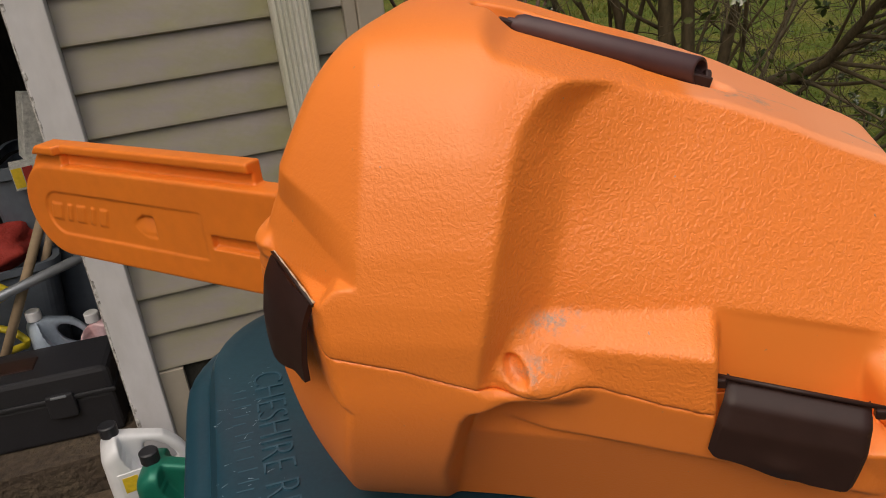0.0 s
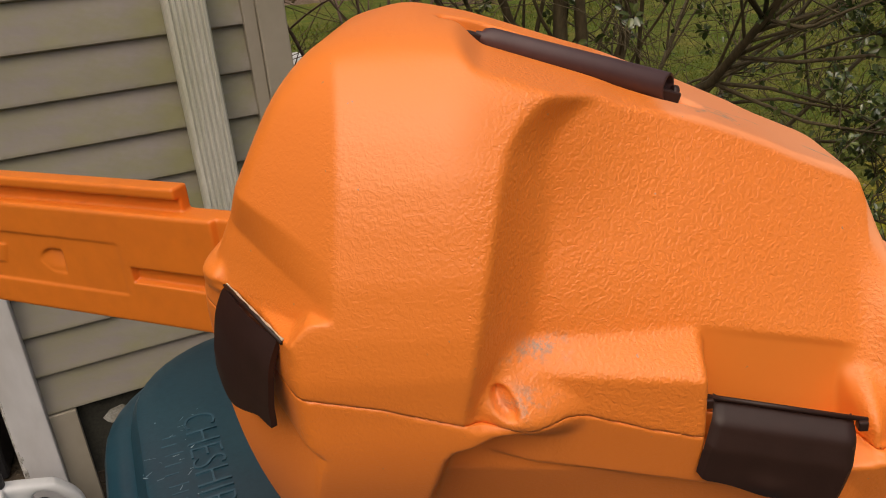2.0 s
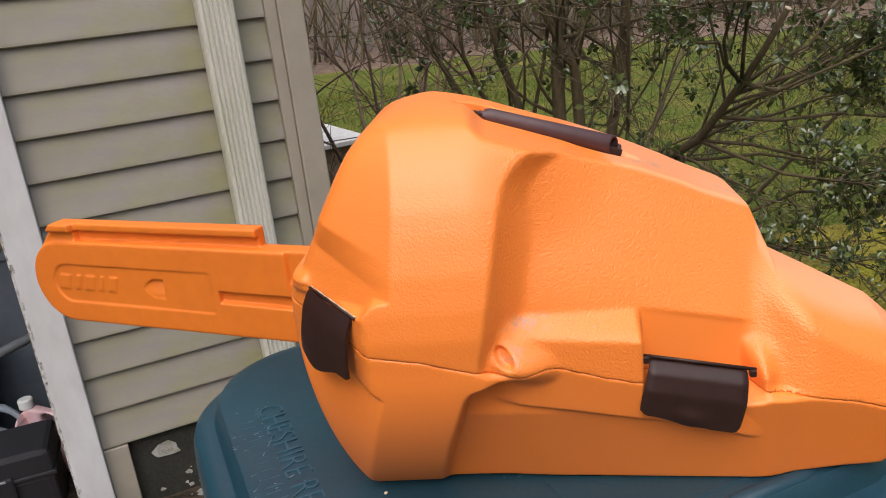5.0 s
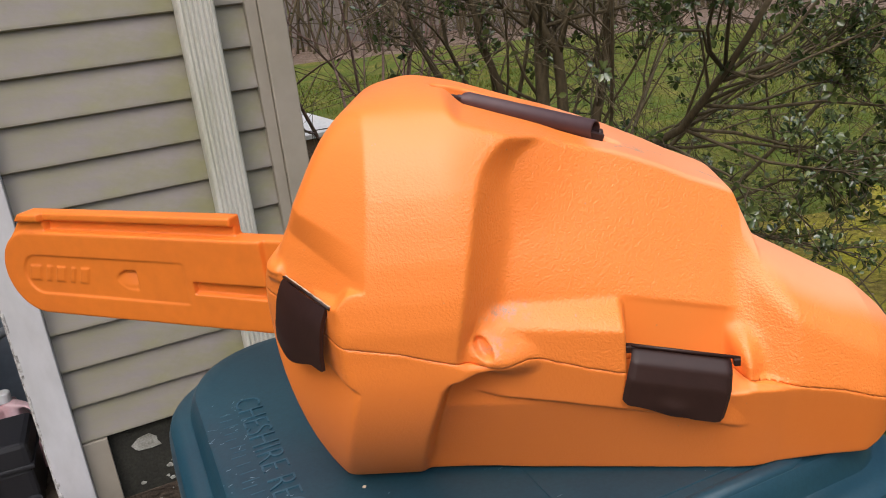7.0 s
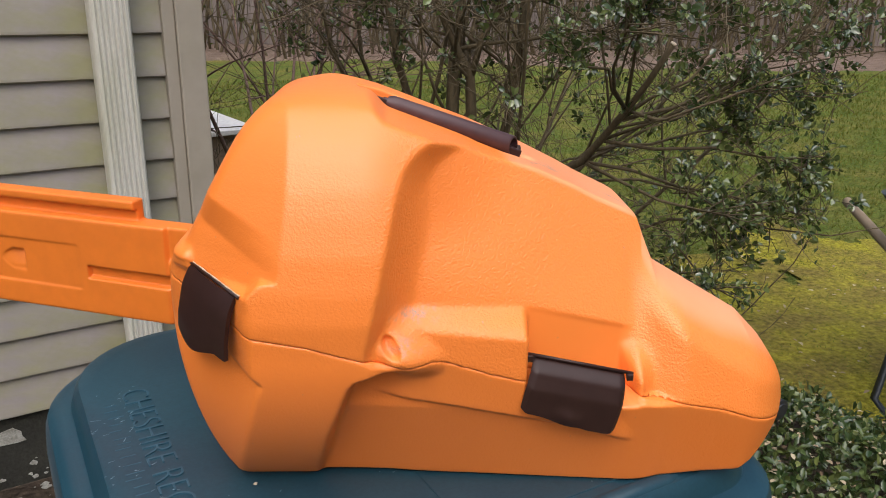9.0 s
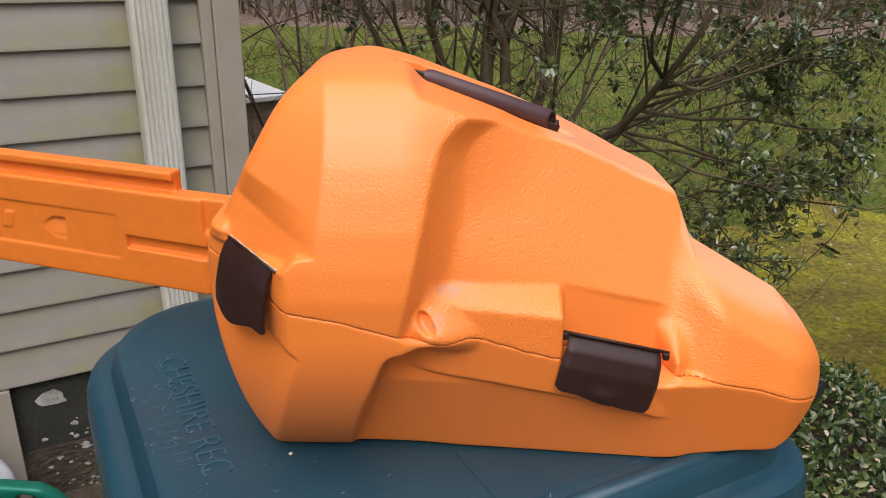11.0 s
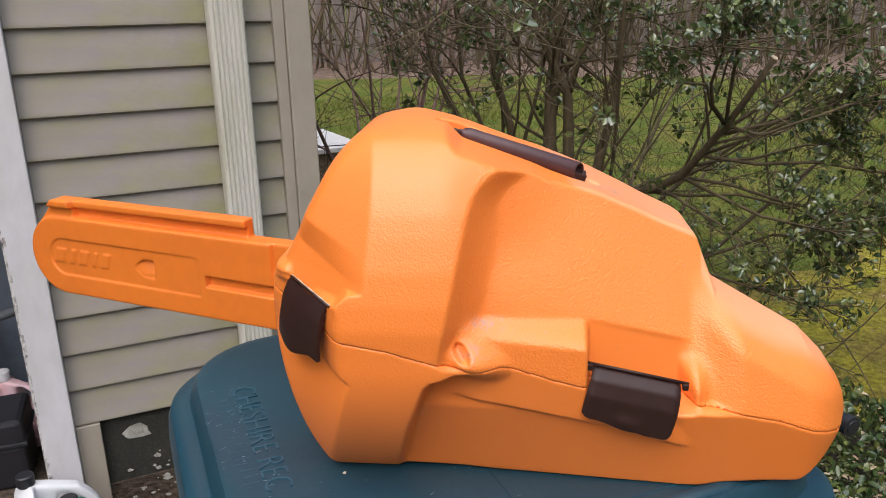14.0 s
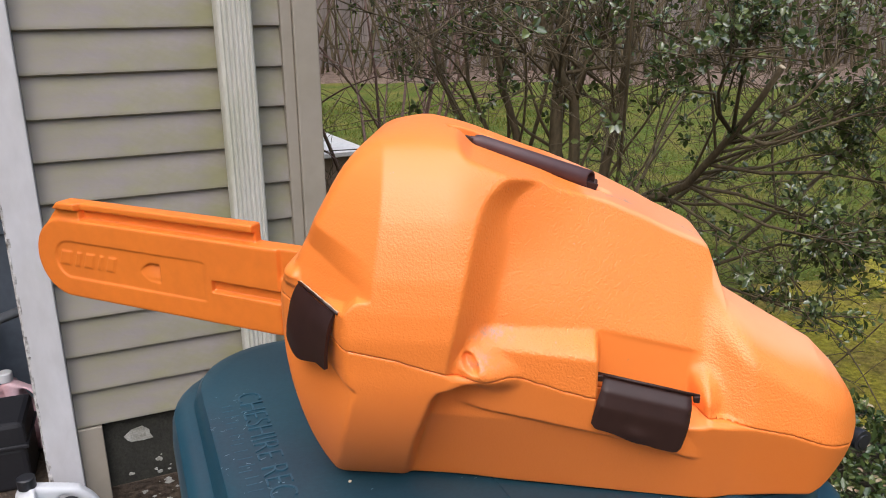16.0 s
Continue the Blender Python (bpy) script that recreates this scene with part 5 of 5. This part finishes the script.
def big_shrub():
    thing = empty("evergreen_shrub", Matrix.Translation((0, 0, 0)))
    tagged(thing, "large open evergreen shrub with dark glossy leaves beside the lawn", "shrub")
    s = Shrub(31)
    s.bound = lambda p: p.x < (0.84 + (0.16 if p.z > 1.15 else 0.0) + 0.26 * noise.noise(p * 2.1)) * p.y + 0.06 and p.y > (2.2 if 0.40 < p.x / p.y < 0.63 and 0.62 < p.z < 1.36 else 1.25) and p.z < 2.6
    # main stems, from the stool upwards
    for path, r in (([(0.84, 2.95, 0), (0.85, 2.92, 0.45), (0.84, 2.90, 0.97), (0.84, 2.90, 1.14), (0.87, 2.92, 1.32), (0.86, 2.95, 1.7)], 0.034),
                    ([(0.78, 2.95, 0), (0.74, 2.92, 0.6), (0.68, 2.90, 0.98), (0.63, 2.90, 1.14), (0.59, 2.90, 1.33), (0.55, 2.90, 1.7)], 0.021),
                    ([(0.90, 2.90, 0), (0.92, 2.88, 0.5), (0.91, 2.88, 0.97), (0.90, 2.88, 1.11), (0.85, 2.88, 1.19), (0.78, 2.88, 1.34), (0.70, 2.88, 1.7)], 0.027),
                    ([(0.90, 2.88, 1.08), (0.94, 2.86, 1.25), (1.00, 2.84, 1.35), (1.10, 2.80, 1.7)], 0.015),
                    ([(0.96, 2.95, 0), (1.00, 2.92, 0.5), (1.05, 2.90, 0.85), (1.09, 2.90, 1.01), (1.10, 2.90, 1.16), (1.11, 2.90, 1.33), (1.16, 2.90, 1.8)], 0.026),
                    ([(0.80, 3.0, 0), (0.60, 3.05, 0.7), (0.40, 3.1, 1.2), (0.30, 3.1, 1.7)], 0.013), ([(0.82, 3.0, 0), (0.70, 3.05, 0.7), (0.52, 3.1, 1.15), (0.47, 3.1, 1.7)], 0.013)):
        path = [Vector(p) for p in path]
        v, f = tube(path, [r * (1 - 0.6 * k / (len(path) - 1)) for k in range(len(path))], 10)
        k = len(s.verts)
        s.verts += v
        s.faces += [tuple(i + k for i in q) for q in f]
        for p, q in zip(path[1:], path[2:]):
            for _ in range(2):
                d = (q - p).normalized() * 0.8 + random_dir(s.rng) * 0.8
                s.limb(p.lerp(q, s.rng.random()), d, s.rng.uniform(0.5, 0.9), max(0.005, r * 0.26), 1, wander=0.22, forks=3, levels=3)
    stems = [((0.78, 3.05, 0), (-0.36, 0.12, 1), 1.8, 0.012), ((0.86, 3.05, 0), (0.02, 0.25, 1), 2.0, 0.015),
             ((0.98, 3.0, 0), (0.34, 0.10, 1), 2.1, 0.015), ((0.92, 2.85, 0), (0.12, -0.30, 1), 1.9, 0.012),
             ((1.02, 2.9, 0.1), (0.90, -0.45, 0.62), 2.0, 0.013), ((1.05, 2.98, 0.1), (1.0, -0.15, 0.52), 2.2, 0.013),
             ((0.98, 2.85, 0.05), (0.85, -0.85, 0.40), 1.7, 0.012), ((0.95, 2.85, 0.05), (0.50, -0.80, 0.85), 1.6, 0.012),
             ((1.05, 3.05, 0.05), (0.85, 0.25, 0.80), 2.2, 0.014), ((1.0, 2.9, 0.05), (1.0, -0.62, 0.20), 1.6, 0.011), ((1.0, 2.8, 0.05), (0.9, -0.9, 0.55), 1.8, 0.012),
             ((1.0, 2.9, 0.4), (0.85, -0.55, 0.95), 1.9, 0.013)]
    for p, d, ln, r in stems:
        s.limb(p, d, ln, r * 0.8, 0, wander=0.34, forks=4, levels=3)
    # the long limb that was sawn off
    pts = [Vector(p) for p in ((1.02, 2.90, 0.62), (1.15, 2.85, 0.705), (1.23, 2.75, 0.74), (1.285, 2.65, 0.805), (1.325, 2.52, 0.95), (1.357, 2.42, 1.068), (1.38, 2.37, 1.144), (1.412, 2.30, 1.266))]
    v, f = tube(pts, [0.019, 0.018, 0.017, 0.0155, 0.0135, 0.0120, 0.0112, 0.0105], 10)
    k = len(s.verts)
    s.verts += v
    s.faces += [tuple(i + k for i in q) for q in f]
    for p, d in ((pts[2], (0.8, -0.2, 0.5)), (pts[3], (0.9, -0.3, 0.35)), (pts[3], (0.2, -0.5, 0.9)), (pts[4], (0.8, -0.6, 0.4)), (pts[1], (0.9, 0.1, 0.3)), (pts[4], (-0.1, -0.4, 0.9))):
        s.limb(p, d, 0.7, 0.006, 1, wander=0.22, forks=3, levels=3)
    # boughs that carry the leafy clumps: (place, reach, fullness)
    clumps = [(Vector(p), r, w) for p, r, w in (((1.16, 2.10, 1.40), 0.20, 1.0), ((1.24, 2.20, 1.40), 0.15, 0.9), ((1.07, 2.40, 1.24), 0.13, 0.7), ((1.72, 2.40, 1.10), 0.20, 0.8), ((1.68, 2.40, 1.36), 0.22, 0.9),
              ((1.64, 2.20, 0.70), 0.22, 1.0), ((1.38, 2.30, 0.64), 0.17, 0.7), ((1.57, 2.10, 0.48), 0.13, 0.9), ((2.01, 2.30, 1.36), 0.24, 1.0), ((2.00, 2.40, 1.11), 0.17, 0.9), ((1.84, 2.50, 0.94), 0.15, 0.7),
              ((1.92, 2.30, 0.86), 0.18, 1.0), ((1.71, 2.30, 0.67), 0.18, 0.9), ((1.93, 2.20, 0.69), 0.18, 1.0), ((0.22, 3.0, 1.36), 0.20, 0.55), ((0.60, 2.9, 1.20), 0.16, 0.55), ((0.96, 2.8, 1.42), 0.24, 0.7), ((0.50, 2.95, 1.45), 0.22, 0.6))]
    anchors = [p.lerp(q, k / 3) for p, q in zip(pts[1:], pts[2:6]) for k in range(3)] + [Vector(p) for p in ((1.10, 2.90, 1.0), (0.92, 2.88, 0.5), (0.85, 2.92, 0.9), (0.60, 3.05, 0.7), (1.00, 2.92, 0.4))]
    for c, r, w in clumps:
        foot = min(anchors, key=lambda q: (q - c).length + 2.0 * max(0, q.z - c.z + 0.05) + s.rng.uniform(0, 0.35))
        mid = foot.lerp(c, 0.5) + random_dir(s.rng) * 0.07
        v, f = tube([foot, foot.lerp(mid, 0.5) + random_dir(s.rng) * 0.02, mid, mid.lerp(c, 0.6) + random_dir(s.rng) * 0.03, c], [0.0075, 0.0065, 0.0055, 0.004, 0.0025], 7)
        k = len(s.verts)
        s.verts += v
        s.faces += [tuple(i + k for i in q) for q in f]
        for _ in range(int(14 * w)):
            p = mid.lerp(c, s.rng.uniform(0.35, 1.0))
            s.limb(p, (c - mid).normalized() * 0.5 + random_dir(s.rng, 0.1), r * s.rng.uniform(0.7, 1.3), 0.0032, 2, wander=0.25, forks=2, levels=3)
    mesh_object("trunk", s.verts, s.faces, BARK, thing, True)
    tagged(mesh_object("branchwork", s.thin_verts, s.thin_faces, BARK, thing, True), kind="stuff")
    d = (pts[-1] - pts[-2]).normalized()
    v, f = tube([pts[-1] - d * 0.001, pts[-1] + d * 0.002], [0.0108, 0.0103], 12)
    mesh_object("sawn_end", v, f, CUTWOOD, thing, False, "pale sawn branch end")
    rng = random.Random(77)

    def full(p):
        near = max(w * math.exp(-((p - c).length / (1.15 * r)) ** 2) for c, r, w in clumps)
        base = 0.07 if p.x < 0.42 * p.y else 0.20 + 0.45 * max(0, noise.noise(p * 2.6))
        if p.z < 0.36:
            base *= 0.2
        return max(base, 0.88 * near)

    def keep(p):
        return rng.random() < 0.20 * full(p) + 0.02
    leaf = blades("crown", LEAF, s.rosettes(0.028, full) + s.leaves(4, 0.028, 0.02, keep))
    leaf.parent = thing
    tagged(leaf, "dark glossy evergreen leaves", kind="stuff")


big_shrub()


def bare_shrub(x, y, seed, tall):
    thing = empty("bare_shrub", Matrix.Translation((0, 0, 0)))
    tagged(thing, "thin leafless shrub with reddish brown stems at the lawn edge", "shrub", group="bare shrubs")
    s = Shrub(seed)
    for k in range(6):
        a = s.rng.uniform(0, 6.28)
        s.limb((x + 0.05 * math.cos(a), y + 0.05 * math.sin(a), 0), (0.42 * math.cos(a), 0.42 * math.sin(a), 1), tall * s.rng.uniform(0.8, 1.1), 0.014, 0, wander=0.14, forks=3, levels=2)
    mesh_object("stem", s.verts, s.faces, TWIG, thing, True)
    tagged(mesh_object("branchwork", s.thin_verts, s.thin_faces, TWIG, thing, True), kind="stuff")


bare_shrub(0.17, 4.6, 5, 1.7)
bare_shrub(0.55, 6.2, 8, 2.0)


def slab_box():
    t = empty("garden_box", pose(-0.285, 4.62, 0.0, 0, 0, 23))
    tagged(t, "low brown timber box with a pale slab on top", "garden box")
    part("side_board", new_box((-0.3, -0.25, 0.0), (0.3, 0.56, 0.60), 0.01), BRICKISH, t)
    part("top_slab", new_box((-0.34, -0.29, 0.602), (0.34, 0.60, 0.63), 0.004), SLAB, t)


slab_box()


def wheelbarrow():
    t = empty("wheelbarrow", pose(2.46, 1.84, 0, 0, 0, -111))
    tagged(t, "old wheelbarrow with wooden handles and dark tray on the lawn", "wheelbarrow")
    for y in (-0.25, 0.25):
        v, f = tube([(-0.65, y * 1.15, 0.62), (0.85, y * 0.5, 0.30)], [0.019, 0.021], 10)
        mesh_object("handle", v, f, WOODH, t, True, "weathered wooden handle")
        v, f = tube([(-0.05, y, 0.48), (-0.10, y * 1.1, 0.02), (0.05, y * 1.1, 0.02), (0.25, y * 0.8, 0.42)], [0.014] * 4, 8)
        mesh_object("leg", v, f, DARKSTEEL, t, True)
    rings = [[(x, y, z) for x, y in rounded_rect((-0.2 - 0.15 * s, -0.18 - 0.13 * s), (0.42 + 0.25 * s, 0.18 + 0.13 * s), [0.08] * 4, 6)] for s, z in ((0, 0.48), (1, 0.74), (1.05, 0.75), (0.97, 0.75), (0, 0.50))]
    part("tray", loft(rings), DARKSTEEL, t)
    w = part("wheel", lathe([(0.03, -0.04), (0.16, -0.045), (0.19, -0.02), (0.19, 0.02), (0.16, 0.045), (0.03, 0.04)], 24), BLACK, t)
    w.matrix_basis = pose(0.85, 0, 0.19, 90, 0, 0)


wheelbarrow()


def back_fence():
    t = empty("back_fence", pose(0, 0, 0))
    tagged(t, "tall weathered grey-brown board fence beyond the lawn", "fence")
    me = bpy.data.meshes.new("board")
    bm = new_box((-0.07, -0.01, 0.0), (0.07, 0.01, 2.6), 0.004, segments=1)
    bm.to_mesh(me)
    bm.free()
    me.materials.append(FENCE)
    rng = random.Random(2)
    for k in range(200):
        ob = new("board", me)
        ob.parent = t
        x = -9 + 0.15 * k
        ob.matrix_basis = pose(x, 17.5 - 0.05 * max(0, x), 0, rng.gauss(0, 0.6), rng.gauss(0, 0.5), 0)


back_fence()


def wood_edge():
    """Winter saplings and undergrowth before the fence: bare stems in one mesh."""
    rng = random.Random(14)
    verts, faces = [], []
    for k in range(420):
        x, y = rng.uniform(-8, 22), rng.uniform(14.3, 17.0)
        hgt = rng.uniform(1.5, 4.5)
        pts = [Vector((x, y, 0))]
        d = Vector((rng.gauss(0, 0.12), rng.gauss(0, 0.12), 1))
        for j in range(4):
            d = (d + Vector((rng.gauss(0, 0.18), rng.gauss(0, 0.18), 0))).normalized()
            pts.append(pts[-1] + d * hgt / 4)
        v, f = tube(pts, [0.03, 0.025, 0.018, 0.012, 0.006], 5, cap=False)
        n = len(verts)
        verts += v
        faces += [tuple(i + n for i in q) for q in f]
    tagged(mesh_object("wood_edge", verts, faces, BARK, None, True), "bare winter stems along the back fence", "undergrowth", kind="stuff")


wood_edge()

# plain unseen wall added behind the camera: closes the place, cuts low horizon light
ob = part("wall_house", new_box((-9.0, -6.6, 0.0), (9.0, -6.4, 3.0), 0.01), SIDING)
tagged(ob, kind="structure")
